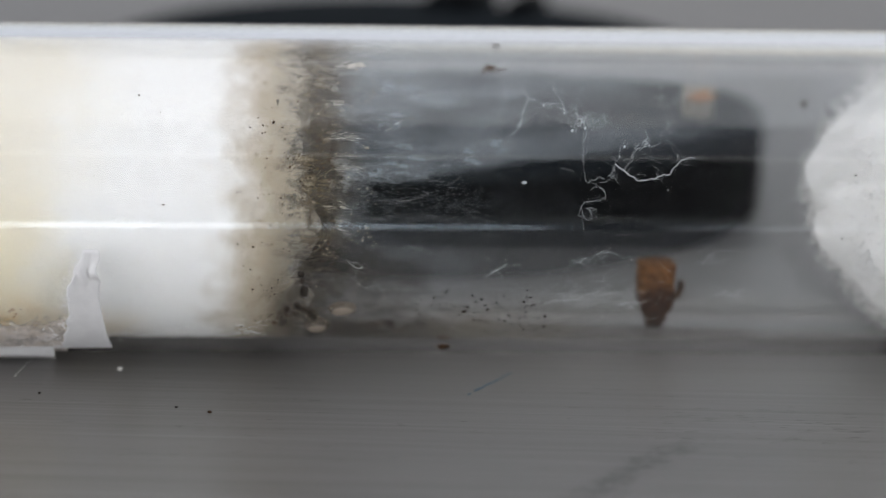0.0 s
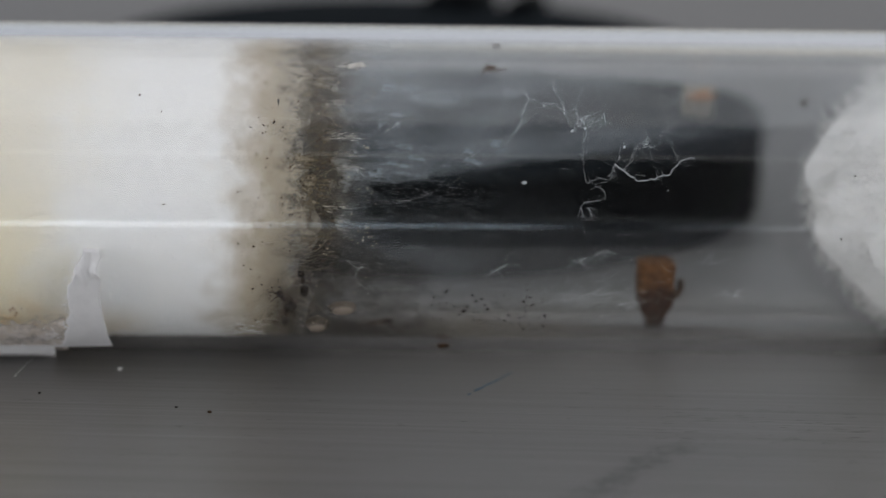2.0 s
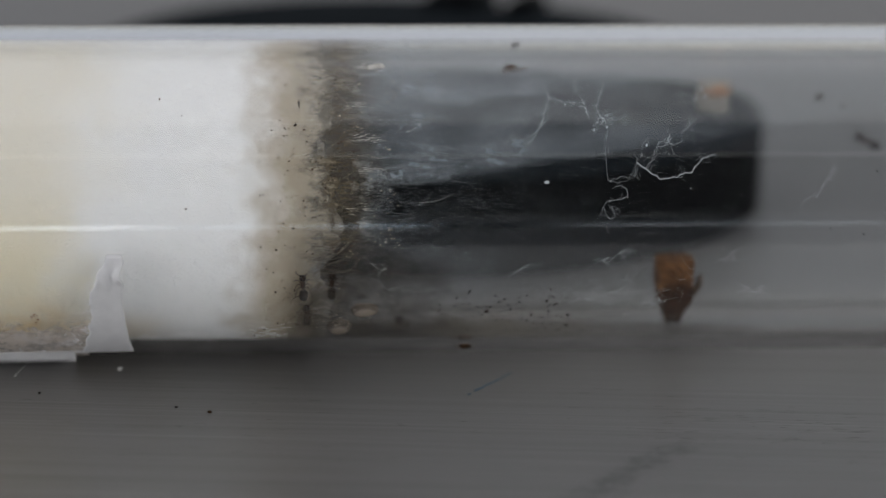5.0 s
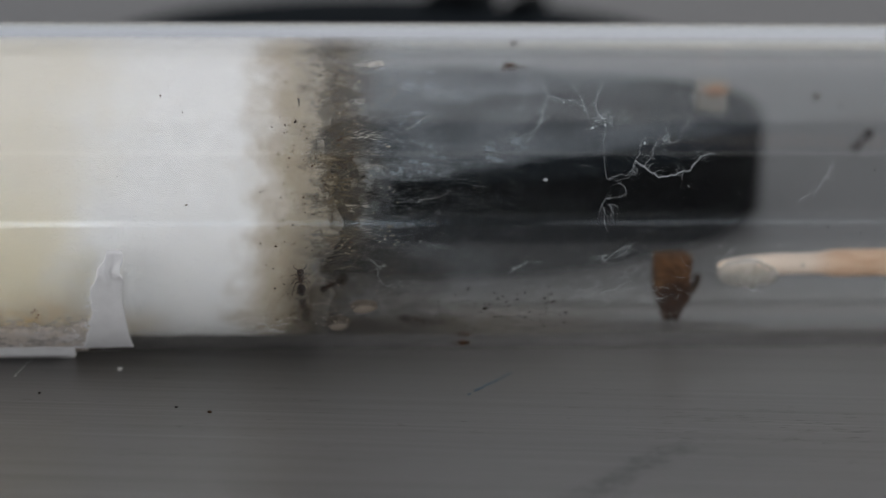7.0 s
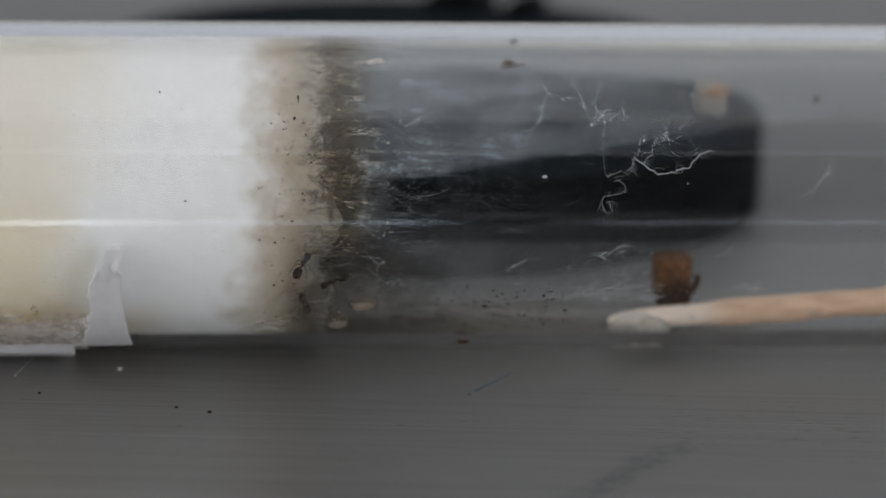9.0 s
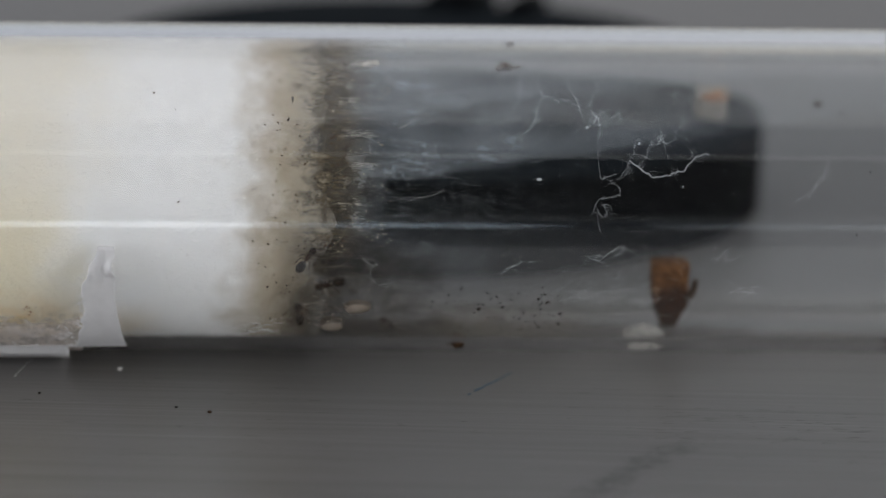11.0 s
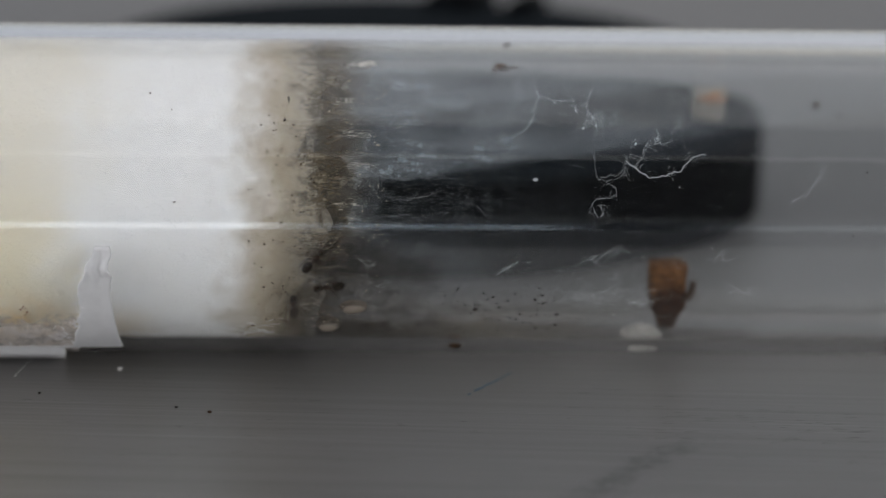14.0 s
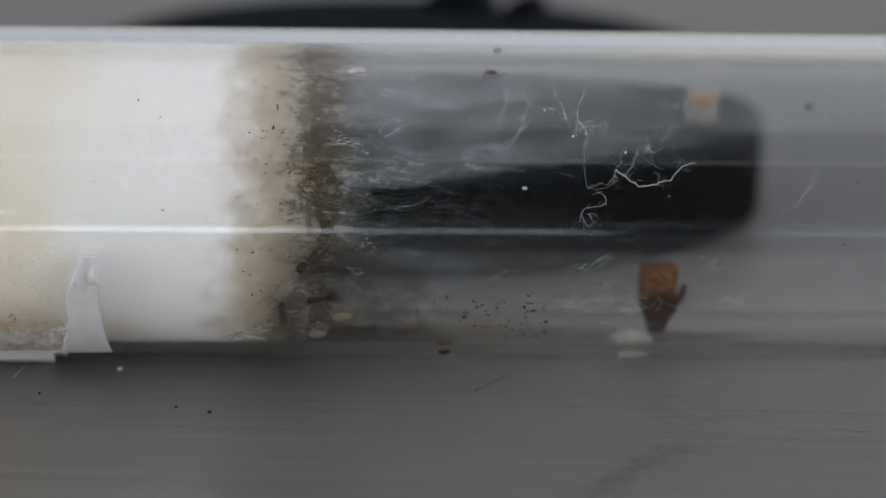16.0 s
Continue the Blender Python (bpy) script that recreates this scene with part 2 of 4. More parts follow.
    amount = m.math("MINIMUM", amount, 0.93)
    colour = m.mix(grime, m.mix(m.span(z, -2.5, -4.5), (0.45, 0.5, 0.545), (0.225, 0.195, 0.15)), (0.14, 0.115, 0.08))
    # brown nest litter pressed to the lower glass beside the cotton
    litter = m.math("MULTIPLY", m.math("MULTIPLY", m.span(uw, -8.4, -6.4), m.span(m.math("ADD", uw, m.math("MULTIPLY", m.math("SUBTRACT", blot, 0.5), 9.0)), -6.2, 2.0, 1, 0)), m.span(z, 0.0, -2.0))
    litter = m.math("MULTIPLY", m.math("MULTIPLY", litter, front), m.span(m.noise(0.9, 6, 0.7), 0.3, 0.62, 0.2, 0.64))
    amount = m.math("MAXIMUM", amount, litter)
    colour = m.mix(m.span(litter, 0.02, 0.25), colour, m.mix(m.span(fine, 0.42, 0.66), (0.022, 0.0165, 0.01), (0.1, 0.078, 0.05)))
    colour = m.mix(m.math("MULTIPLY", m.span(fine, 0.55, 0.7), grime), colour, (0.36, 0.315, 0.245))
    d = m.node("BsdfDiffuse", Color=colour).outputs[0]
    t = m.node("BsdfTranslucent", Color=colour).outputs[0]
    body = m.mix_shader(0.4, d, t)
    clear = m.node("BsdfTransparent").outputs[0]
    m.surface(m.mix_shader(amount, clear, body))
    return m.mat


FILM_MAT = dirt_sheen_film()


def plain(name, a, b, scale, rough=0.6, bump=0.3, depth=0.05, **more):
    m = Mat(name, Roughness=rough, **more)
    m.set(Base_Color=m.mix(m.span(m.noise(scale, 5), 0.3, 0.7), a, b))
    m.bump(m.noise(scale * 2, 4), bump, depth)
    return m.mat


PAPER_MAT = plain("white_label_paper", (0.88, 0.88, 0.9), (0.94, 0.94, 0.96), 1.2, 0.7, 0.3, 0.05)


def pulp():
    """Wet paper pulp, thin enough to see through in places."""
    m = Mat("wet_paper_pulp")
    colour = m.mix(m.span(m.noise(1.4, 6), 0.35, 0.65), (0.88, 0.82, 0.76), (0.94, 0.9, 0.88))
    d = m.node("BsdfDiffuse", Color=colour).outputs[0]
    t = m.node("BsdfTranslucent", Color=colour).outputs[0]
    clear = m.node("BsdfTransparent").outputs[0]
    m.surface(m.mix_shader(m.math("MULTIPLY", m.span(m.noise(1.1, 7, 0.7), 0.36, 0.56, 0.4, 0.9), m.span(m.math("ADD", m.axis(2), m.math("MULTIPLY", m.math("SUBTRACT", m.noise(1.3, 6, 0.7), 0.5), 2.4)), -4.5, -5.7)), clear, m.mix_shader(0.35, d, t)))
    return m.mat


PULP_MAT = pulp()
# one black plastic: the shade of rim and clips is put into a deeper black
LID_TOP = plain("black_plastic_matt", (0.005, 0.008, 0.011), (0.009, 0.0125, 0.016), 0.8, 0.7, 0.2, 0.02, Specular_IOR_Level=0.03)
LID_SHADE = plain("black_plastic_shaded", (0.0014, 0.0016, 0.002), (0.0025, 0.003, 0.0036), 0.8, 0.6, 0.2, 0.03, Specular_IOR_Level=0.02)


def bark():
    """Red-brown bark, darker towards its foot."""
    m = Mat("brown_bark", Roughness=0.7, Specular_IOR_Level=0.15)
    grain = m.noise(3.6, 7, 0.75)
    foot_dark = m.span(m.math("ADD", m.axis(2), m.math("MULTIPLY", m.math("SUBTRACT", m.noise(0.9, 4), 0.5), 4.0)), 2.9, 1.7)
    # dry and wet name only the lighter top and the darker foot
    dry = m.mix(m.span(grain, 0.35, 0.65), (0.085, 0.034, 0.012), (0.25, 0.12, 0.045))
    wet = m.mix(m.span(grain, 0.35, 0.65), (0.014, 0.007, 0.004), (0.075, 0.03, 0.013))
    m.set(Base_Color=m.mix(foot_dark, dry, wet))
    m.bump(grain, 0.9, 0.3)
    return m.mat


BROWN_MAT = bark()
DARK_BARK = plain("dark_bark", (0.03, 0.018, 0.01), (0.09, 0.05, 0.025), 1.5, 0.7, 0.5, 0.1)
BEIGE_MAT = plain("beige_crumb", (0.19, 0.165, 0.135), (0.3, 0.27, 0.225), 1.1, 0.75, 0.5, 0.15)
ORANGE_MAT = plain("orange_crumb", (0.24, 0.11, 0.05), (0.36, 0.2, 0.11), 1.6, 0.7, 0.4, 0.1)


def birch():
    """Wet birch, soaked pale with gel towards the tip."""
    m = Mat("wet_birch_wood", Roughness=0.32)
    grain = m.noise(1.0, 6, 0.65, (0.5, 3.0, 3.0))
    wood = m.mix(m.span(grain, 0.3, 0.7), (0.5, 0.32, 0.21), (0.68, 0.485, 0.345))
    wood = m.mix(m.span(m.noise(0.8, 4), 0.55, 0.7, 0, 0.5), wood, (0.36, 0.21, 0.11))
    soaked = m.span(m.math("ADD", m.axis(0), m.math("MULTIPLY", m.noise(1.2, 4), 1.2)), 4.9, 6.7, 0.75, 0.0)
    m.set(Base_Color=m.mix(soaked, wood, (0.78, 0.68, 0.58)))
    m.bump(grain, 0.4, 0.06)
    return m.mat


WOOD_MAT = birch()
ANT_DARK = plain("dark_brown_chitin", (0.008, 0.0035, 0.0018), (0.028, 0.011, 0.005), 2.0, 0.22, 0.15, 0.02, Specular_IOR_Level=0.4)
ANT_RED = plain("reddish_brown_chitin", (0.018, 0.007, 0.003), (0.05, 0.02, 0.008), 2.0, 0.3, 0.15, 0.02, Specular_IOR_Level=0.3)
SPECK_MAT = plain("black_droppings", (0.005, 0.004, 0.003), (0.02, 0.013, 0.008), 3.0, 0.6, 0.3, 0.02, Specular_IOR_Level=0.15)
CRUMB_MAT = plain("brown_crumbs", (0.02, 0.009, 0.004), (0.075, 0.04, 0.02), 2.5, 0.7, 0.4, 0.04, Specular_IOR_Level=0.2)
FLAKE_MAT = plain("brown_nest_flakes", (0.03, 0.018, 0.009), (0.09, 0.06, 0.035), 3.0, 0.8, 0.4, 0.04, Specular_IOR_Level=0.1)
THREAD_MAT = soft_fibre("white_mould_thread", lambda m: (0.66, 0.69, 0.71), 0.35, 0.0)
SCUFF_MAT = soft_fibre("pale_scuffed_grime", lambda m: m.mix(m.noise(1.1, 3), (0.09, 0.1, 0.1), (0.3, 0.3, 0.29)), 0.3, 0.0)
TUFT_MAT = soft_fibre("dusty_cotton_tuft", lambda m: m.mix(m.span(m.noise(2.5, 5, 0.7), 0.35, 0.65), (0.45, 0.43, 0.39), (0.85, 0.83, 0.79)), 0.4, 0.0)
LARVA_MAT = soft_fibre("pale_brood", lambda m: m.mix(m.noise(1.3, 3), (0.23, 0.19, 0.155), (0.38, 0.33, 0.28)), 0.3, 0.2)
INK_MAT = plain("blue_ink", (0.03, 0.09, 0.16), (0.06, 0.14, 0.2), 3.0, 0.5, 0.1, 0.01)
SCRATCH_MAT = plain("dark_scratch", (0.06, 0.058, 0.058), (0.1, 0.098, 0.097), 3.0, 0.6, 0.1, 0.01)
DUST_MAT = plain("white_dust", (0.7, 0.7, 0.68), (0.85, 0.85, 0.83), 3.0, 0.8, 0.2, 0.02)


def drop_gel():
    """Sugar gel: clear with a milky cast."""
    m = Mat("clear_sugar_gel", Base_Color=(0.98, 0.97, 0.94), Roughness=0.05, IOR=1.36)
    m.set(Transmission_Weight=1.0)
    d = m.node("BsdfDiffuse", Color=(0.8, 0.78, 0.73)).outputs[0]
    t = m.node("BsdfTranslucent", Color=(0.8, 0.78, 0.73)).outputs[0]
    m.surface(m.mix_shader(m.span(m.noise(0.9, 4), 0.3, 0.7, 0.22, 0.46), m.bsdf.outputs[0], m.mix_shader(0.5, d, t)))
    return m.mat


GEL_MAT = drop_gel()


def milky_gel():
    """A thin bead of gel, half see-through."""
    m = Mat("milky_gel")
    d = m.node("BsdfDiffuse", Color=(0.75, 0.73, 0.68)).outputs[0]
    t = m.node("BsdfTranslucent", Color=(0.75, 0.73, 0.68)).outputs[0]
    clear = m.node("BsdfTransparent").outputs[0]
    m.surface(m.mix_shader(m.span(m.noise(0.9, 4), 0.3, 0.7, 0.2, 0.44), clear, m.mix_shader(0.5, d, t)))
    return m.mat


MILK_GEL = milky_gel()

# ---- mesh helpers, in millimetres


def link_mesh(name, bm, material, smooth=True):
    bmesh.ops.scale(bm, vec=(MM, MM, MM), verts=bm.verts)
    data = bpy.data.meshes.new(name)
    for f in bm.faces:
        f.smooth = smooth
    bm.normal_update()
    bm.to_mesh(data)
    bm.free()
    data.materials.append(material)
    return new(name, data)


def part(name, bm, material, parent, label="", smooth=True):
    ob = link_mesh(name, bm, material, smooth)
    ob.parent = parent
    return tagged(ob, label)


def thing(name, bm, material, label, category, group="", kind="", smooth=True):
    return tagged(link_mesh(name, bm, material, smooth), label, category, group, kind)


def holder(name, label, category, group=""):
    return tagged(new(name), label, category, group)


def box(bm, lo, hi):
    v = [bm.verts.new((x, y, z)) for x in (lo[0], hi[0]) for y in (lo[1], hi[1]) for z in (lo[2], hi[2])]
    for q in ((0, 1, 3, 2), (4, 6, 7, 5), (0, 4, 5, 1), (2, 3, 7, 6), (0, 2, 6, 4), (1, 5, 7, 3)):
        bm.faces.new([v[i] for i in q])


def lathe(bm, profile, steps=64, closed=True):
    """Profile points (u, r) turned round the x axis."""
    rings = []
    for u, r in profile:
        if r < 1e-6:
            rings.append([bm.verts.new((u, 0, 0))])
        else:
            rings.append([bm.verts.new((u, r * math.cos(2 * math.pi * k / steps), r * math.sin(2 * math.pi * k / steps))) for k in range(steps)])
    pairs = list(zip(rings, rings[1:] + ([rings[0]] if closed else [])))
    for a, b in pairs:
        if len(a) == 1 and len(b) == 1:
            continue
        for k in range(steps):
            j = (k + 1) % steps
            if len(a) == 1:
                bm.faces.new((a[0], b[j], b[k]))
            elif len(b) == 1:
                bm.faces.new((a[k], a[j], b[0]))
            else:
                bm.faces.new((a[k], a[j], b[j], b[k]))
    bmesh.ops.recalc_face_normals(bm, faces=bm.faces)


def blob(bm, centre, radii, seed=0.0, rough=0.0, steps=14, rings=9, turn=None):
    """A rounded lump: an ellipsoid with an uneven skin."""
    c, grid = Vector(centre), []
    for i in range(rings + 1):
        a = math.pi * i / rings
        row = []
        for k in range(steps if 0 < i < rings else 1):
            b = 2 * math.pi * k / steps
            d = Vector((math.cos(a), math.sin(a) * math.cos(b), math.sin(a) * math.sin(b)))
            s = 1 + rough * noise.noise(d * 1.7 + Vector((seed, seed * 0.7, -seed)))
            p = Vector((d.x * radii[0] * s, d.y * radii[1] * s, d.z * radii[2] * s))
            row.append(bm.verts.new(c + (turn @ p if turn else p)))
        grid.append(row)
    for a, b in zip(grid, grid[1:]):
        for k in range(steps):
            j = (k + 1) % steps
            q = [a[k % len(a)], a[j % len(a)], b[j % len(b)], b[k % len(b)]]
            q = [v for n, v in enumerate(q) if v not in q[:n]]
            bm.faces.new(q)


def line(bm, points, radius, sides=5, taper=0.4):
    """A thin round strand through the points."""
    pts, rings = [Vector(p) for p in points], []
    for i, p in enumerate(pts):
        d = (pts[min(i + 1, len(pts) - 1)] - pts[max(i - 1, 0)]).normalized()
        a = d.orthogonal().normalized()
        b = d.cross(a)
        if rings:
            a = (last - d * last.dot(d)).normalized()
            b = d.cross(a)
        last = a
        f = i / max(len(pts) - 1, 1)
        r = radius * (1 - (1 - taper) * f)
        rings.append([bm.verts.new(p + (a * math.cos(2 * math.pi * k / sides) + b * math.sin(2 * math.pi * k / sides)) * r) for k in range(sides)])
    for a, b in zip(rings, rings[1:]):
        for k in range(sides):
            j = (k + 1) % sides
            bm.faces.new((a[k], a[j], b[j], b[k]))
    bm.faces.new(rings[0][::-1])
    bm.faces.new(rings[-1])


R_OUT, R_IN = 8.0, 7.3


def wall_point(u, phi, r=R_IN):
    """A place on the tube's wall: along the axis, and round it (90 above, 180 before, 270 below)."""
    return Vector((u, r * math.cos(radians(phi)), r * math.sin(radians(phi))))


def on_wall(u, phi, heading, lift=0.0):
    """The pose of a thing that stands on the inner wall: its z points to the axis, its x along heading (0 to the tube's mouth, 90 upwards in front)."""
    up = -Vector((0, math.cos(radians(phi)), math.sin(radians(phi))))
    rise = Vector((0, math.sin(radians(phi)), -math.cos(radians(phi))))
    fore = Vector((1, 0, 0)) * math.cos(radians(heading)) + rise * math.sin(radians(heading))
    side = up.cross(fore)
    m = Matrix((fore, side, up)).transposed().to_4x4()
    m.translation = (wall_point(u, phi) + up * lift) * MM
    return m


MOVERS = []


def rides(ob, local=None):
    """The thing moves with the tube, at a fixed place in it."""
    local = local or Matrix()
    ob.matrix_basis = TUBE_ROWS[0][1] @ local
    MOVERS.append((ob, [(t, m @ local) for t, m in TUBE_ROWS]))
    return ob


# ---- the room and the table


def build_room():
    def slab(name, lo, hi, mat):
        bm = bmesh.new()
        box(bm, lo, hi)
        return tagged(link_mesh(name, bm, mat, False), kind="structure")

    x0, x1, y0, y1, z0, z1 = -1900, 1900, -2300, 1500, -750, 1750
    slab("floor", (x0, y0, z0 - 50), (x1, y1, z0), FLOOR_MAT)
    # unseen side walls, open where the added fill comes in
    for name, a, b in (("wall_west", x0 - 60, x0), ("wall_east", x1, x1 + 60)):
        bm = bmesh.new()
        box(bm, (a, y0, z0), (b, -2060, z1))
        box(bm, (a, -640, z0), (b, y1, z1))
        box(bm, (a, -2060, z0), (b, -640, -160))
        box(bm, (a, -2060, 1060), (b, -640, z1))
        tagged(link_mesh(name, bm, PAINT_PALE, False), kind="structure")
    bm = bmesh.new()
    for a, b, lo, hi in ((x0, -610, z0, z1), (-610, -50, z0, -95), (-610, -50, 95, z1), (-50, 820, z0, -530), (-50, 820, -380, z1), (820, x1, z0, z1)):
        box(bm, (a, y0 - 60, lo), (b, y0, hi))
    # unseen backdrop: stands in for the dark camera side mirrored in the glass
    tagged(link_mesh("wall_south", bm, PAINT_DARK, False), kind="structure")
    bm = bmesh.new()
    wx0, wx1, wz0, wz1 = -1600, 1600, 20, 1700
    box(bm, (x0, y1, z0), (wx0, y1 + 60, z1))
    box(bm, (wx1, y1, z0), (x1, y1 + 60, z1))
    box(bm, (wx0, y1, z0), (wx1, y1 + 60, wz0))
    box(bm, (wx0, y1, wz1), (wx1, y1 + 60, z1))
    tagged(link_mesh("wall_north", bm, PAINT_PALE, False), kind="structure")
    bm = bmesh.new()
    ox0, ox1, oy0, oy1 = -1300, 1300, -2190, 1100
    box(bm, (ox0, -910, z1), (ox1, -890, z1 + 80))
    box(bm, (x0, y0, z1), (x1, oy0, z1 + 80))
    box(bm, (x0, oy1, z1), (x1, y1, z1 + 80))
    box(bm, (x0, oy0, z1), (ox0, oy1, z1 + 80))
    box(bm, (ox1, oy0, z1), (x1, oy1, z1 + 80))
    tagged(link_mesh("ceiling", bm, PAINT_WHITE, False), kind="structure")
    desk = holder("desk", "plain white laminate desk under the grey sheet", "desk")
    bm = bmesh.new()
    box(bm, (-700, -46, -26.5), (800, 1100, -1.5))
    bmesh.ops.bevel(bm, geom=bm.edges[:], offset=1.0, segments=2, affect="EDGES")
    part("desk_top", bm, DESK_MAT, desk, smooth=False)
    for x in (-660, 710):
        for y in (0, 1010):
            bm = bmesh.new()
            box(bm, (x, y, z0), (x + 50, y + 50, -26.5))
            part("desk_leg", bm, DESK_MAT, desk, smooth=False)
    bm = bmesh.new()
    box(bm, (-260, -42, -1.46), (300, 320, 0))
    bmesh.ops.bevel(bm, geom=bm.edges[:], offset=0.4, segments=2, affect="EDGES")
    thing("metal_sheet", bm, SHEET_MAT, "brushed grey metal sheet with fine scratches and a smear", "sheet", smooth=False)


# ---- the black lid behind the tube


def build_lid():
    lid = holder("plastic_cap", "round black plastic cap lying on the grey sheet", "cap")
    lid.matrix_basis = pose(-2.4 * MM, 29.7 * MM, 0, 0, 0, -17.5)

    def disc(profile, steps=288):
        bm = bmesh.new()
        lathe(bm, profile, steps)
        bmesh.ops.rotate(bm, verts=bm.verts, matrix=Matrix.Rotation(radians(-90), 3, "Y"))
        for v in bm.verts:
            r = math.hypot(v.co.x, v.co.y)
            if v.co.y > 0 and abs(v.co.x) < 1.0 and r > 17:
                v.co.y -= 2.4 * (1 - (v.co.x / 1.0) ** 2) * (r - 17) / 3.5
        return bm

    part("rim", disc([(0.0, 18.5), (0.0, 20.2), (0.3, 20.5), (5.5, 20.5), (5.7, 20.4), (5.7, 18.9), (5.5, 18.5), (0.4, 18.5)]), LID_SHADE, lid)
    shoulder = [(5.75 + 1.75 * math.sin(a), 18.5 + 1.95 * math.cos(a)) for a in (radians(9 * k) for k in range(11))]
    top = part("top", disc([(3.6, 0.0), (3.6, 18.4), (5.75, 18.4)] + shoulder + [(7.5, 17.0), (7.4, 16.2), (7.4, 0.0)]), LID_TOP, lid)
    for lo, hi in ((-4.6, -0.7), (0.7, 2.6)):
        bm = bmesh.new()
        box(bm, (lo, 16.0, 6.0), (hi, 20.8, 8.0))
        bmesh.ops.bevel(bm, geom=bm.edges[:], offset=0.35, segments=2, affect="EDGES")
        part("clip", bm, LID_SHADE, top)


# ---- the test tube


def build_tube():
    tube = holder("test_tube", "clear glass test tube lying on the grey sheet, dusty inside", "test tube")
    prof = [(-105.0, 0.0)]
    for k in range(1, 13):
        a = math.pi / 2 * k / 12
        prof.append((-97 - R_OUT * math.cos(a), R_OUT * math.sin(a)))
    prof += [(u, R_OUT) for u in (-60, -30, -10, 10, 30, 44.2)]
    prof += [(44.8, R_OUT - 0.12), (45.0, 7.65), (44.8, R_IN + 0.12), (44.2, R_IN)]
    prof += [(u, R_IN) for u in (30, 10, -10, -30, -60)]
    for k in range(12, 0, -1):
        a = math.pi / 2 * k / 12
        prof.append((-97 - R_IN * math.cos(a), R_IN * math.sin(a)))
    prof.append((-97 - R_IN, 0.0))
    bm = bmesh.new()
    lathe(bm, prof, 160, closed=False)
    g = part("glass_wall", bm, TUBE_GLASS, tube)
    g.visible_shadow = False

    # the film of dust on the inner wall, with its painted reflection
    bm = bmesh.new()
    lathe(bm, [(u, R_IN - 0.03) for u in range(-12, 40, 4)], 96, closed=False)
    part("dust_sheen_film", bm, FILM_MAT, tube, "dust and grime on the glass with a painted milky reflection")

    # the torn remains of a paper label, glued on the outside
    bm = bmesh.new()
    phis, cols, outer, inner = [186 + 1.5 * k for k in range(62)], 18, [], []
    for p in phis:
        wob = noise.noise(Vector((p * 0.21, 3, 0))) * 0.22 + noise.noise(Vector((p * 0.9, 9, 0))) * 0.17
        right = -16.72 + 0.016 * max(p - 196, 0) + (0.12 + wob * 1.2 if p < 203 else wob * 0.08)
        left = -17.3 - 0.052 * min(p - 186, 14) + wob * 0.9
        if p > 216:
            left -= 0.022 * (p - 216) * (1 + 1.5 * wob)
        if p > 237:
            left -= 3.2 * (p - 237)
        if p > 238:
            right = min(right, -18.9 + wob)
        left = max(left, -40)
        ro, ri = [], []
        for k in range(cols + 1):
            u = left + (right - left) * k / cols
            crumple = max(0.0, 1 - abs(p - 194) / 9) * (0.16 + 0.3 * noise.noise(Vector((u * 2.5, p * 0.25, 4))))
            lift = 0.02 + max(crumple, 0) + (0.22 + 0.1 * noise.noise(Vector((u, 1, 1))) if p > 240 else 0)
            ro.append(bm.verts.new(wall_point(u, p, R_OUT + lift + 0.045)))
            ri.append(bm.verts.new(wall_point(u, p, R_OUT + lift)))
        outer.append(ro)
        inner.append(ri)
    for g0, flip in ((outer, False), (inner, True)):
        for a, b in zip(g0, g0[1:]):
            for k in range(cols):
                q = (a[k], a[k + 1], b[k + 1], b[k])
                bm.faces.new(q[::-1] if flip else q)
    for a, b, c, d in zip(outer, outer[1:], inner, inner[1:]):
        bm.faces.new((a[0], b[0], d[0], c[0]))
        bm.faces.new((a[-1], c[-1], d[-1], b[-1]))
    for o, i in ((outer[0], inner[0]), (outer[-1], inner[-1])):
        for k in range(cols):
            bm.faces.new((o[k], i[k], i[k + 1], o[k + 1]))
    bmesh.ops.recalc_face_normals(bm, faces=bm.faces)
    label = part("label_remnant", bm, PAPER_MAT, tube, "torn white paper label with a frayed edge")
    # the wet pulp left of the label's lower part
    bm = bmesh.new()
    cols, rows, outer, inner = 96, 12, [], []
    for k in range(cols + 1):
        u = -38 + 19.8 * k / cols
        top = 212.5 + 5 * noise.noise(Vector((u * 0.8, 2, 0))) + 3 * noise.noise(Vector((u * 2.7, 5, 0))) + 9 * math.exp(-((u + 20.4) / 0.55) ** 2)
        ro, ri = [], []
        for j in range(rows + 1):
            p = top + (246 - top) * j / rows
            lift = 0.012 + 0.025 * max(0.0, noise.noise(Vector((u * 2.2, p * 0.25, 7))))
            ro.append(bm.verts.new(wall_point(u, p, R_OUT + lift)))
            ri.append(bm.verts.new(wall_point(u, p, R_OUT + 0.003)))
        outer.append(ro)
        inner.append(ri)
    for g0 in (outer, inner):
        for a, b in zip(g0, g0[1:]):
            for j in range(rows):
                bm.faces.new((a[j], a[j + 1], b[j + 1], b[j]))
    for a, b, c, d in zip(outer, outer[1:], inner, inner[1:]):
        bm.faces.new((a[0], b[0], d[0], c[0]))
        bm.faces.new((a[-1], c[-1], d[-1], b[-1]))
    for o, i in ((outer[0], inner[0]), (outer[-1], inner[-1])):
        for j in range(rows):
            bm.faces.new((o[j], i[j], i[j + 1], o[j + 1]))
    bmesh.ops.recalc_face_normals(bm, faces=bm.faces)
    part("paper_pulp", bm, PULP_MAT, tube, "wet pinkish paper pulp")
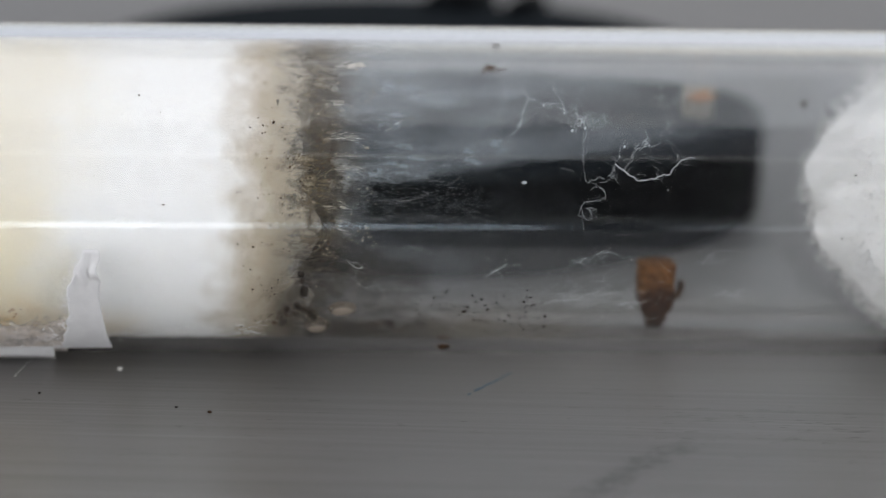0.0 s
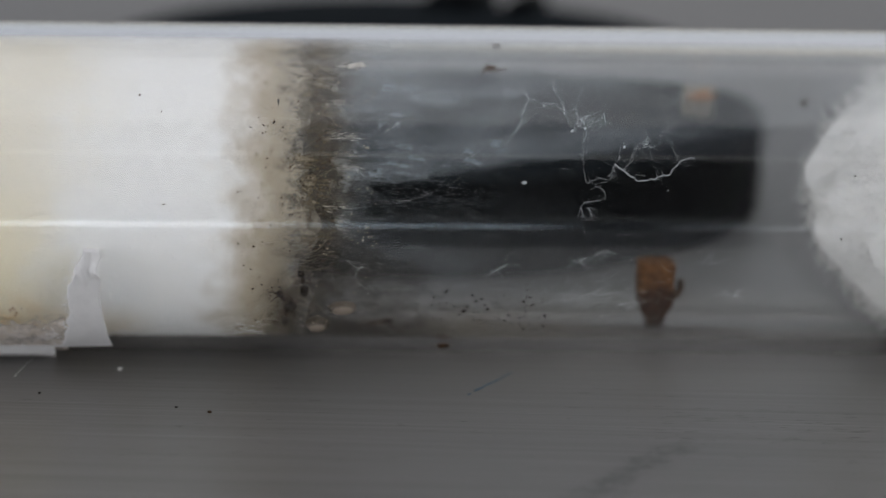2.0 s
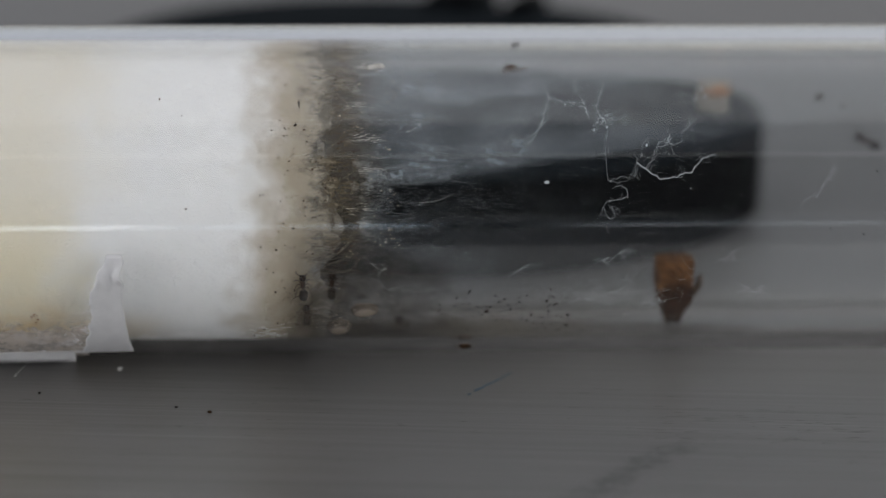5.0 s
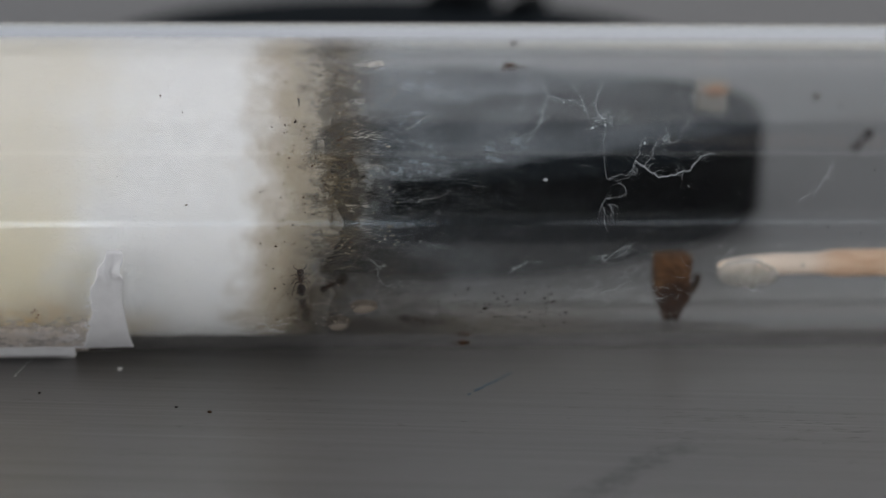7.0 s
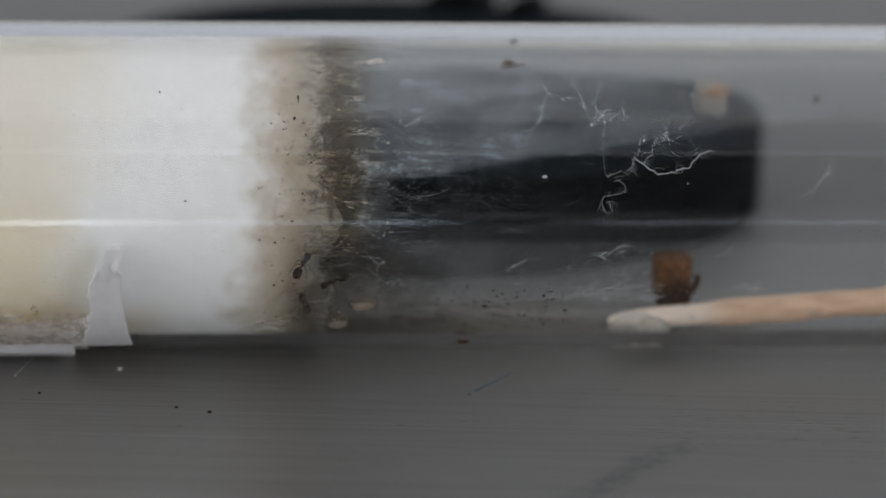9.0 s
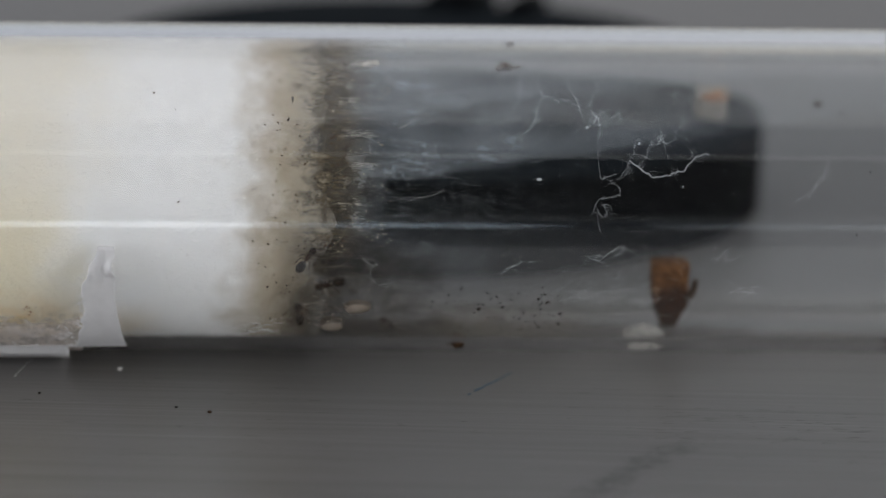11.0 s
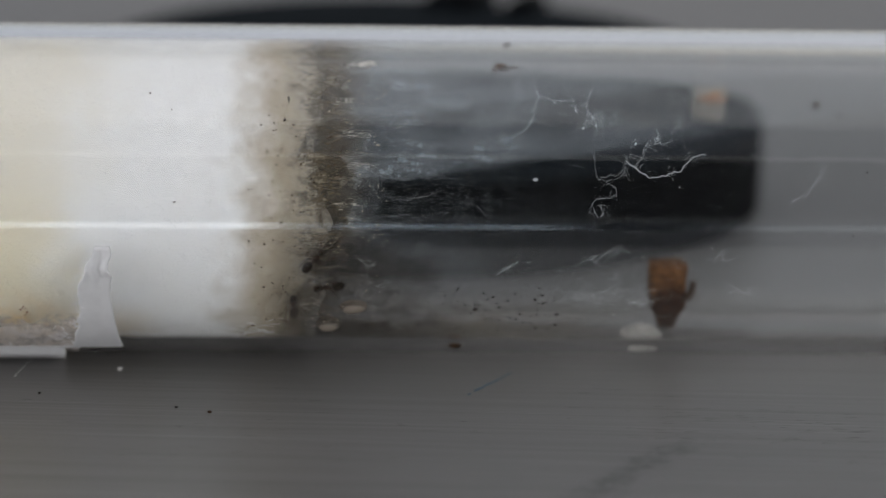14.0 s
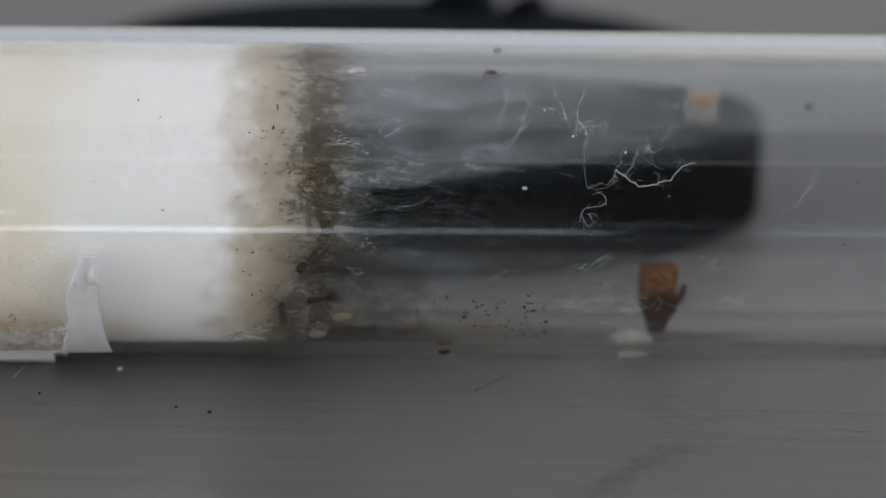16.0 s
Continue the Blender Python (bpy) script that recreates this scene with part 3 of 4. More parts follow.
    # frayed paper fibres along the tear
    rng = random.Random(17)
    bm = bmesh.new()
    for k in range(150):
        p = rng.uniform(188, 236)
        edge = -17.3 - 0.052 * min(p - 186, 14) - 0.022 * max(p - 216, 0)
        u = edge + rng.gauss(0.0, 0.12) - (abs(rng.gauss(0, 0.9)) if p > 222 else 0)
        start = wall_point(u, p, R_OUT + 0.05)
        tang = Vector((0, -start.z, start.y)).normalized()
        w = Vector((rng.gauss(-0.3, 1), 0, 0)) + tang * rng.gauss(0, 1)
        line(bm, wander(rng, start, w, rng.uniform(0.1, 0.5), 0.05, 0.3, R_OUT + 0.06), rng.uniform(0.008, 0.028), 4, 0.5)
    tagged(part("frayed_tear", bm, PAPER_MAT, label, "frayed white paper fibres"), kind="stuff")
    rides(tube)


def wool_body(u0, u1, radius, dome0, dome1, seed, ragged, steps=96, along=70, hollow=None, fluffy=0.0):
    """A wad of cotton that fills the tube from u0 to u1, with domed ends."""
    bm = bmesh.new()
    ends = 10
    prof = [(u0 - dome0 * (1 - (k / ends) ** 1.9), radius * k / ends, 0) for k in range(ends)]
    prof += [(u0 + (u1 - u0) * k / along, radius, 1) for k in range(along + 1)]
    prof += [(u1 + dome1 * (1 - (k / ends) ** 2), radius * k / ends, 0) for k in range(ends - 1, -1, -1)]
    rings = []
    for u, r, wall in prof:
        ring = []
        for k in range(steps if r > 1e-6 else 1):
            a = 2 * math.pi * k / steps
            q = Vector((u * 0.5, math.cos(a) * r * 0.5, math.sin(a) * r * 0.5 + seed))
            n = noise.noise(q) + 0.5 * noise.noise(q * 3.1) + 0.3 * noise.noise(q * 8.3)
            rr = r - (0.03 + 0.07 * max(n, 0)) if wall else r * (1 - 0.03 * abs(n))
            if hollow:
                deg = math.degrees(a) % 360
                dip = max(0.0, 1 - ((deg - 207) / 34) ** 2) * min(max((u - hollow) / 1.6, 0), 1)
                rr -= min(1.5, r * 0.5) * dip * (0.8 + 0.3 * n)
            near_end = max(0.0, 1 - (u1 - u) / 4.0) if u <= u1 else 1.0
            uu = u + ragged * n * near_end - (fluffy * n if u <= u0 else 0)
            ring.append(bm.verts.new((uu, rr * math.cos(a), rr * math.sin(a))))
        rings.append(ring)
    for a, b in zip(rings, rings[1:]):
        for k in range(steps):
            j = (k + 1) % steps
            q = [a[k % len(a)], a[j % len(a)], b[j % len(b)], b[k % len(b)]]
            q = [v for n, v in enumerate(q) if v not in q[:n]]
            if len(q) > 2:
                bm.faces.new(q)
    bmesh.ops.recalc_face_normals(bm, faces=bm.faces)
    return bm


def wander(rng, start, way, length, step, curl, keep_wall=None):
    """Points of a curling fibre."""
    p, d, pts = Vector(start), Vector(way).normalized(), []
    for k in range(int(length / step) + 1):
        pts.append(p.copy())
        d = (d + Vector((rng.gauss(0, curl), rng.gauss(0, curl), rng.gauss(0, curl)))).normalized()
        p = p + d * step
        r = math.hypot(p.y, p.z)
        lim = keep_wall or R_IN - 0.06
        if r > lim or keep_wall:
            p.y, p.z = p.y * lim / r, p.z * lim / r
    return pts


def build_cotton():
    wad = holder("cotton_wad", "white cotton wad stained brown at its edge, wet and yellowed inside", "cotton wad")
    part("wad_body", wool_body(-34, -7.0, R_IN - 0.02, 1.0, -1.5, 3.0, 1.1, hollow=-9.3), NEST_COTTON, wad)
    rng = random.Random(5)
    bm = bmesh.new()
    for k in range(200):
        phi = rng.uniform(0, 360)
        r = R_IN * math.sqrt(rng.uniform(0.55, 1)) - 0.06
        start = wall_point(-7.4 + rng.uniform(-0.9, 0.5), phi, r)
        line(bm, wander(rng, start, (1, rng.gauss(0, 0.16), rng.gauss(0, 0.16)), rng.uniform(0.8, 3.0), 0.12, 0.16), rng.uniform(0.008, 0.02), 4)
    tagged(part("frayed_edge", bm, DIRTY_FIBRE, wad, "frayed dirty cotton fibres"), kind="stuff")
    # wisps that lie along the wad's lower edge
    bm = bmesh.new()
    for k in range(150):
        u = rng.uniform(-15.6, -9.0)
        start = wall_point(u, rng.gauss(229, 3.2) - 0.5 * (u + 12), R_IN - 0.03)
        line(bm, wander(rng, start, (rng.choice((-1, 1)), rng.gauss(0, 0.2), rng.gauss(0, 0.2)), rng.uniform(0.4, 1.5), 0.1, 0.3, R_IN - 0.03), rng.uniform(0.004, 0.012), 4)
    tagged(part("lower_wisps", bm, LOOSE_FIBRE, wad, "loose white wisps along the lower edge"), kind="stuff")
    rides(wad)

    plug = holder("cotton_plug", "fluffy white cotton plug in the mouth of the tube", "cotton plug")
    part("plug_body", wool_body(23.6, 42, R_IN - 0.25, 5.4, 1.5, 11.0, 0.3, fluffy=0.8), PLUG_COTTON, plug)
    bm = bmesh.new()
    for k in range(3800):
        a, r = rng.uniform(0, 2 * math.pi), R_IN * math.sqrt(rng.uniform(0, 0.98)) * 0.97
        f = 1 - (r / R_IN) ** 1.9
        start = Vector((23.6 - 5.4 * f + 0.2, r * math.cos(a), r * math.sin(a)))
        way = (-1.0 * f - 0.15, math.cos(a) * (1.2 - f) + rng.gauss(0, 0.5), math.sin(a) * (1.2 - f) + rng.gauss(0, 0.5))
        line(bm, wander(rng, start, way, rng.uniform(0.6, 2.1), 0.14, 0.45), rng.uniform(0.008, 0.02), 3)
    tagged(part("fuzz", bm, LOOSE_FIBRE, plug, "loose curled cotton fibres"), kind="stuff")
    slide = [(0.0, 0.0), (3.4, 0.0), (3.5, 0.35), (3.6, 1.2), (3.7, 2.7), (3.8, 3.9), (3.9, 7.0), (4.0, 16.0), (4.2, 44.0)]
    rows = []
    for t, du in slide:
        base = pose_at(t)
        rows.append((t, base @ Matrix.Translation((du * MM, 0, 0))))
    rows.append((5.2, pose(0.16, 0.03, 0.03, 0, 0, 20)))
    rows.append((6.2, pose(0.17, 0.03, 0.0072, 0, 0, 25)))
    rows.append((16.0, pose(0.17, 0.03, 0.0072, 0, 0, 25)))
    plug.matrix_basis = rows[0][1]
    MOVERS.append((plug, rows))


def pose_at(t):
    """The tube's pose at any time, between its rows."""
    for (t0, a), (t1, b) in zip(TUBE_ROWS, TUBE_ROWS[1:]):
        if t0 <= t <= t1:
            return a.lerp(b, (t - t0) / (t1 - t0))
    return TUBE_ROWS[-1][1]


# ---- what lies in the tube


def build_scraps():
    chip = holder("bark_chip", "reddish-brown block of bark standing in the tube", "bark chip")
    bm = bmesh.new()
    levels = [(-0.1, 0.4, 0.4), (0.3, 0.5, 0.5), (0.75, 0.64, 0.6), (1.05, 0.82, 0.72), (1.3, 0.9, 0.78), (1.9, 0.91, 0.8), (2.3, 0.9, 0.8), (2.7, 0.92, 0.82), (3.2, 0.93, 0.82), (3.36, 0.9, 0.79)]
    rings = []
    for z, hx, hy in levels:
        ring = []
        for k in range(20):
            a = 2 * math.pi * (k + 0.5) / 20
            c, s = math.cos(a), math.sin(a)
            e = 0.28
            x, y = hx * math.copysign(abs(c) ** e, c), hy * math.copysign(abs(s) ** e, s)
            n = noise.noise(Vector((x * 1.5, y * 1.5, z * 1.2))) * 0.1
            ring.append(bm.verts.new((x * (1 + n), y * (1 + n), z + n * 0.6)))
        rings.append(ring)
    for a, b in zip(rings, rings[1:]):
        for k in range(20):
            bm.faces.new((a[k], a[(k + 1) % 20], b[(k + 1) % 20], b[k]))
    bm.faces.new(rings[0][::-1])
    bm.faces.new(rings[-1])
    block = part("block", bm, BROWN_MAT, chip)
    bm = bmesh.new()
    line(bm, [(0.8, 0, 1.4), (1.05, 0, 1.55), (1.25, 0, 1.9), (1.3, 0, 2.4)], 0.2, 8, 0.85)
    part("stub", bm, DARK_BARK, block, "dark crooked stub")
    rides(chip, Matrix.Translation((10.6 * MM, 0.4 * MM, -7.15 * MM)))

    crumb = holder("food_crumb", "beige crumb with an orange top stuck to the glass", "crumb")
    bm = bmesh.new()
    box(bm, (-0.8, -1.05, 0.0), (0.8, 0.75, 0.7))
    bmesh.ops.subdivide_edges(bm, edges=bm.edges[:], cuts=3, use_grid_fill=True)
    for v in bm.verts:
        v.co += Vector((noise.noise(v.co * 1.3), noise.noise(v.co * 1.3 + Vector((5, 0, 0))), 0)) * 0.22
    part("crumb_body", bm, BEIGE_MAT, crumb)
    bm = bmesh.new()
    blob(bm, (0.1, 0.45, 0.6), (0.72, 0.32, 0.36), 5, 0.5)
    part("crust", bm, ORANGE_MAT, crumb, "orange-brown crust")
    rides(crumb, on_wall(13.15, 28.4, 0))

    for u, phi, size, sd in ((18.65, 25, 0.2, 1), (20.0, 20, 0.1, 2)):
        bm = bmesh.new()
        blob(bm, (0, 0, size * 0.5), (size * 1.1, size, size * 0.6), sd, 0.4)
        rides(thing("dark_speck", bm, CRUMB_MAT, "small dark speck stuck to the glass", "speck", "specks on the glass"), on_wall(u, phi, 0))

    bm = bmesh.new()
    blob(bm, (0, 0, 0.1), (0.34, 0.2, 0.12), 4, 0.7)
    blob(bm, (-0.28, 0.14, 0.12), (0.16, 0.1, 0.08), 6, 0.6)
    line(bm, [(0.2, 0, 0.1), (0.5, 0.05, 0.08), (0.78, 0.02, 0.05)], 0.07, 5)
    line(bm, [(-0.1, -0.1, 0.1), (-0.2, -0.3, 0.08), (-0.15, -0.5, 0.05)], 0.05, 5)
    rides(thing("husk_flake", bm, CRUMB_MAT, "brown curled husk flake stuck to the glass", "flake"), on_wall(1.82, 115.5, 0))
    bm = bmesh.new()
    blob(bm, (0, 0, 0.08), (0.22, 0.1, 0.08), 7, 0.4)
    rides(thing("husk_flake", bm, CRUMB_MAT, "small grey-brown flake near the top of the glass", "flake"), on_wall(2.2, 100, 15))
    bm = bmesh.new()
    blob(bm, (0, 0, 0.12), (0.3, 0.22, 0.18), 9, 0.5)
    blob(bm, (0.18, 0.05, 0.14), (0.16, 0.18, 0.14), 4, 0.4)
    line(bm, [(-0.2, 0, 0.1), (-0.42, 0.04, 0.1), (-0.55, -0.02, 0.06)], 0.05, 5)
    rides(thing("seed_crumb", bm, CRUMB_MAT, "dark brown oval crumb stuck under the tube", "crumb"), Matrix.Translation(wall_point(-0.2, 235.5, R_OUT + 0.03) * MM) @ Matrix.Rotation(radians(-55), 4, "X"))

    for u, phi, a, b, sd in ((-5.15, 215, 0.66, 0.36, 1.0), (-6.3, 226, 0.6, 0.42, 3.0)):
        bm = bmesh.new()
        blob(bm, (0, 0, 0.19), (a, b, 0.25), sd, 0.1, 24, 16)
        rides(thing("ant_larva", bm, LARVA_MAT, "pale curled ant larva lying on the glass", "larva", "brood"), on_wall(u, phi, 5))


def specks(name, label, mat, count, seed, u_range, phi_range, sizes, flat=0.6, cluster=0):
    rng = random.Random(seed)
    bm = bmesh.new()
    hubs = [(rng.uniform(*u_range), rng.uniform(*phi_range)) for k in range(cluster)]
    for k in range(count):
        if hubs and rng.random() < 0.75:
            h = rng.choice(hubs)
            u, phi = h[0] + rng.gauss(0, 0.35), h[1] + rng.gauss(0, 2.4)
        else:
            u, phi = rng.uniform(*u_range), rng.uniform(*phi_range)
        s = rng.uniform(*sizes) * (1.6 if rng.random() < 0.12 else 1)
        m = on_wall(u, phi, rng.uniform(0, 180))
        m.translation = m.translation * 1000
        tmp = len(bm.verts)
        blob(bm, (0, 0, s * flat * 0.6), (s * rng.uniform(1, 1.9), s, s * flat), k * 1.3, 0.4 if flat > 0.25 else 0.9, 8, 6)
        bm.verts.ensure_lookup_table()
        for v in bm.verts[tmp:]:
            v.co = m @ v.co
    return rides(thing(name, bm, mat, label, name.split("_")[-1], kind="stuff"))


def build_debris():
    specks("ant_droppings", "tiny black droppings scattered on the glass", SPECK_MAT, 105, 21, (-1.9, 4.6), (206, 227), (0.019, 0.045), cluster=40)
    specks("dark_crumbs", "tiny brown crumbs along the edge of the cotton", CRUMB_MAT, 120, 22, (-10.2, -5.6), (130, 226), (0.014, 0.04), cluster=18)
    specks("nest_flakes", "brown torn flakes along the stained cotton", FLAKE_MAT, 70, 29, (-9.8, -6.4), (138, 222), (0.014, 0.036), 0.2, 16)
    specks("rust_specks", "orange-brown rusty specks on the wet cotton", ORANGE_MAT, 11, 31, (-20.9, -19.7), (213, 218), (0.02, 0.05), 0.3, 3)
    specks("stray_crumbs", "stray brown crumbs on the cotton", CRUMB_MAT, 12, 33, (-21, -13), (120, 212), (0.014, 0.028))
    specks("black_specks", "stray black specks on the glass", SPECK_MAT, 45, 23, (-8, 24), (110, 235), (0.016, 0.04))
    specks("white_dust", "stray white dust grains on the glass", DUST_MAT, 70, 24, (-6, 24), (100, 235), (0.008, 0.02))
    specks("pale_dust", "pale dust flecks gathered on the glass", DIRTY_FIBRE, 260, 26, (-5.6, 2.6), (112, 226), (0.005, 0.014), 0.3, 50)
    specks("pale_flakes", "pale dirty flakes beside the cotton", DIRTY_FIBRE, 170, 25, (-6.6, -3.6), (105, 225), (0.01, 0.032), 0.3, 14)

    rng = random.Random(8)
    # the main mould strands on the front of the glass: places along and round the wall
    upper = [
        [(2.58, 120.9), (2.39, 130.1), (2.2, 134.8), (1.91, 138.8)], [(3.39, 120.4), (3.33, 126.2), (3.51, 129.6), (3.31, 133.9), (3.12, 139.3), (2.72, 144.4), (2.18, 145.4)],
        [(4.82, 121.0), (4.72, 125.2), (5.04, 130.2), (5.21, 134.9), (5.38, 140.3), (5.58, 142.0)], [(6.16, 124.2), (5.9, 129.3), (5.75, 134.0), (5.87, 137.6), (6.12, 140.3), (6.06, 148.8)],
        [(3.51, 129.6), (4.18, 131.6), (4.81, 132.6), (5.21, 134.9)], [(6.12, 139.4), (6.34, 138.5), (6.76, 139.4), (7.05, 135.9), (7.09, 140.1)],
    ]
    lower = [
        [(7.51, 155.4), (7.93, 157.8), (8.45, 160.7), (9.08, 161.1), (9.61, 159.5), (10.09, 158.7), (10.69, 153.5), (11.33, 153.1)], [(8.32, 150.5), (8.31, 154.2), (7.98, 157.0), (8.13, 159.4)],
        [(6.81, 163.4), (7.07, 167.0), (6.65, 168.5), (6.02, 169.7), (5.97, 172.9), (6.24, 175.8), (6.44, 173.8), (6.12, 171.3)], [(7.51, 155.4), (7.34, 158.6), (6.97, 160.6), (6.34, 160.9)],
        [(7.98, 146.8), (7.75, 149.7), (7.68, 153.0), (7.51, 155.4)], [(10.14, 140.5), (9.8, 143.5), (9.58, 144.8)], [(8.95, 143.0), (9.09, 146.8), (8.81, 148.9)],
    ]
    fine = [
        [(9.9, 121.8), (9.8, 129.0), (10.06, 132.4), (10.7, 129.5)], [(6.06, 144.1), (6.02, 151.8), (6.1, 161.2), (6.5, 162.3), (7.25, 161.1), (7.5, 156)],
        [(10.2, 146.8), (10.4, 152.1), (10.8, 154.9)], [(3.15, 140.3), (2.5, 147.7), (1.9, 146.8), (1.2, 147.5)], [(6.25, 136.9), (6.23, 140.1), (7.05, 141.5), (7.08, 136.9)],
    ]
    for k, strand in enumerate(upper + lower + fine):
        bm = bmesh.new()
        main = []
        ext = [strand[0]] + strand + [strand[-1]]
        for i in range(1, len(ext) - 2):
            for j in range(8):
                f = j / 8
                c = [0.5 * (2 * p1 + (p2 - p0) * f + (2 * p0 - 5 * p1 + 4 * p2 - p3) * f * f + (3 * p1 - p0 - 3 * p2 + p3) * f ** 3)
                     for p0, p1, p2, p3 in zip(ext[i - 1], ext[i], ext[i + 1], ext[i + 2])]
                g = i + f + k * 20
                main.append(wall_point(c[0] + 0.11 * noise.noise(Vector((g * 2.3, 1, 0))), c[1] + 1.2 * noise.noise(Vector((g * 2.3, 8, 0))), R_IN - 0.06))
        line(bm, main, 0.024 if k == len(upper) else rng.uniform(0.003, 0.005) if k >= len(upper) + len(lower) else rng.uniform(0.005, 0.01), 5, 0.75)
        for n in range((3 if k < len(upper) else 2) + len(strand)):
            start = rng.choice(main)
            tang = Vector((0, -start.z, start.y)).normalized()
            w = Vector((rng.gauss(0, 1), 0, 0)) + tang * rng.gauss(0, 1)
            line(bm, wander(rng, start, w, rng.uniform(0.2, 0.9), 0.05, 0.38, R_IN - 0.06), rng.uniform(0.004, 0.008), 4, 0.4)
        rides(thing("mould_strand", bm, THREAD_MAT, "branching white mould strand on the glass", "strand", "mould strands"))

    for u, phi, size in ((5.52, 143.1, 0.06), (6.13, 142.1, 0.05), (4.22, 133.0, 0.045), (7.96, 149.0, 0.055), (5.18, 136.2, 0.035), (10.0, 164.7, 0.03), (3.23, 162.3, 0.085)):
        bm = bmesh.new()
        blob(bm, (0, 0, size * 0.5), (size * 1.3, size * 0.8, size * 0.5), u, 0.5, 10, 7)
        rides(thing("mould_bead", bm, THREAD_MAT, "small white mould tuft on the glass", "bead", "mould tufts"), on_wall(u, phi, 70 if size < 0.08 else 5))

    # smaller threads: from, to, branches
    tangles = [
        ((6.0, 192), (7.4, 186), 7), ((11.4, 192), (13.0, 190), 3), ((1.6, 198), (2.4, 193), 2), ((5.0, 205), (6.6, 212), 8), ((6.8, 200), (7.6, 208), 6), ((8.0, 212), (9.2, 209), 5),
        ((-5.0, 192), (-3.4, 204), 6), ((10.3, 130), (11.2, 128), 2), ((17.0, 158), (15.4, 170), 6), ((12.5, 206), (14.0, 204), 4), ((5.4, 143), (6.4, 137), 9), ((9.2, 146), (8.4, 151), 8),
    ]
    for (ua, pa), (ub, pb), branches in tangles:
        bm = bmesh.new()
        n, main = 30, []
        s1, s2 = rng.uniform(0, 90), rng.uniform(0, 90)
        for k in range(n + 1):
            f = k / n
            env = math.sin(math.pi * f) ** 0.6
            u = ua + (ub - ua) * f + env * (0.7 * noise.noise(Vector((s1 + f * 3.0, 0, 0))) + 0.28 * noise.noise(Vector((s1 + f * 7, 5, 0))))
            p = pa + (pb - pa) * f + env * (6.0 * noise.noise(Vector((s2 + f * 3.0, 2, 0))) + 2.4 * noise.noise(Vector((s2 + f * 7, 7, 0))))
            main.append(wall_point(u, p, R_IN - 0.06))
        line(bm, main, rng.uniform(0.005, 0.009), 5, 0.7)
        for k in range(branches * 2):
            start = rng.choice(main)
            tang = Vector((0, -start.z, start.y)).normalized()
            w = Vector((rng.gauss(0, 1), 0, 0)) + tang * rng.gauss(0, 1)
            line(bm, wander(rng, start, w, rng.uniform(0.3, 1.5), 0.05, 0.2, R_IN - 0.06), rng.uniform(0.003, 0.006), 4, 0.4)
        rides(thing("mould_thread", bm, THREAD_MAT, "branching white mould thread on the glass", "thread", "mould threads"))

    bm = bmesh.new()
    for k in range(230):
        u = min(rng.uniform(-5.5, 20), rng.uniform(-5.5, 20))
        phi = rng.uniform(110, 226)
        if k > 90:
            u, phi = rng.gauss(6.5, 1.8), rng.gauss(206, 5)
        start = wall_point(u, phi, R_IN - 0.05)
        tang = Vector((0, -start.z, start.y)).normalized()
        line(bm, wander(rng, start, Vector((rng.choice((-1, 1)) * 1.0, 0, 0)) + tang * rng.gauss(0, 0.5), rng.uniform(0.2, 1.3), 0.05, 0.2, R_IN - 0.05), rng.uniform(0.003, 0.005), 3, 0.3)
    rides(thing("lint", bm, THREAD_MAT, "fine white lint clinging to the glass", "lint", kind="stuff"))

    # short pale scuffs along the glass
    bm = bmesh.new()
    for k in range(340):
        start = wall_point(min(rng.uniform(-5.6, 4.0), rng.uniform(-5.6, 6.0)), rng.choice((rng.gauss(168, 3.5), rng.gauss(179, 8), rng.gauss(172, 5))), R_IN - 0.018)
        line(bm, wander(rng, start, (1, 0, rng.gauss(0, 0.25)), rng.uniform(0.06, 0.42), 0.05, 0.2, R_IN - 0.018), rng.uniform(0.002, 0.008), 3, 0.4)
    rides(thing("scuffs", bm, SCUFF_MAT, "short pale scuffs in the grime on the glass", "scuff", kind="stuff"))

    # white tufts pulled along the glass at the cotton's edge, and two long pale smears
    for u, phi, long, count in ((-4.9, 115, 1.3, 26), (-5.7, 133, 1.1, 22), (-5.2, 146, 1.3, 26), (-4.9, 158, 1.3, 24), (-5.6, 172, 1.0, 18), (-2.2, 143, 2.8, 1), (-0.6, 168.5, 3.8, 1), (-4.0, 181, 2.6, 2)):
        bm = bmesh.new()
        for k in range(count):
            start = wall_point(u + rng.uniform(-0.6, 0.3) * long, phi + rng.gauss(0, 0.9), R_IN - 0.018)
            line(bm, wander(rng, start, (1, 0, rng.gauss(0, 0.1)), long * rng.uniform(0.15, 0.6), 0.06, 0.14, R_IN - 0.018), rng.uniform(0.003, 0.012), 4)
        if phi < 120:
            m = on_wall(u + 0.25, phi, 10)
            m.translation = m.translation * 1000
            first = len(bm.verts)
            blob(bm, (0, 0, 0.02), (0.46, 0.17, 0.02), 4.0, 0.9, 18, 10)
            bm.verts.ensure_lookup_table()
            for v in bm.verts[first:]:
                v.co = m @ v.co
        rides(thing("cotton_tuft", bm, TUFT_MAT, "wispy tuft of pale cotton stuck to the glass", "tuft", "cotton tufts"))


# ---- ants


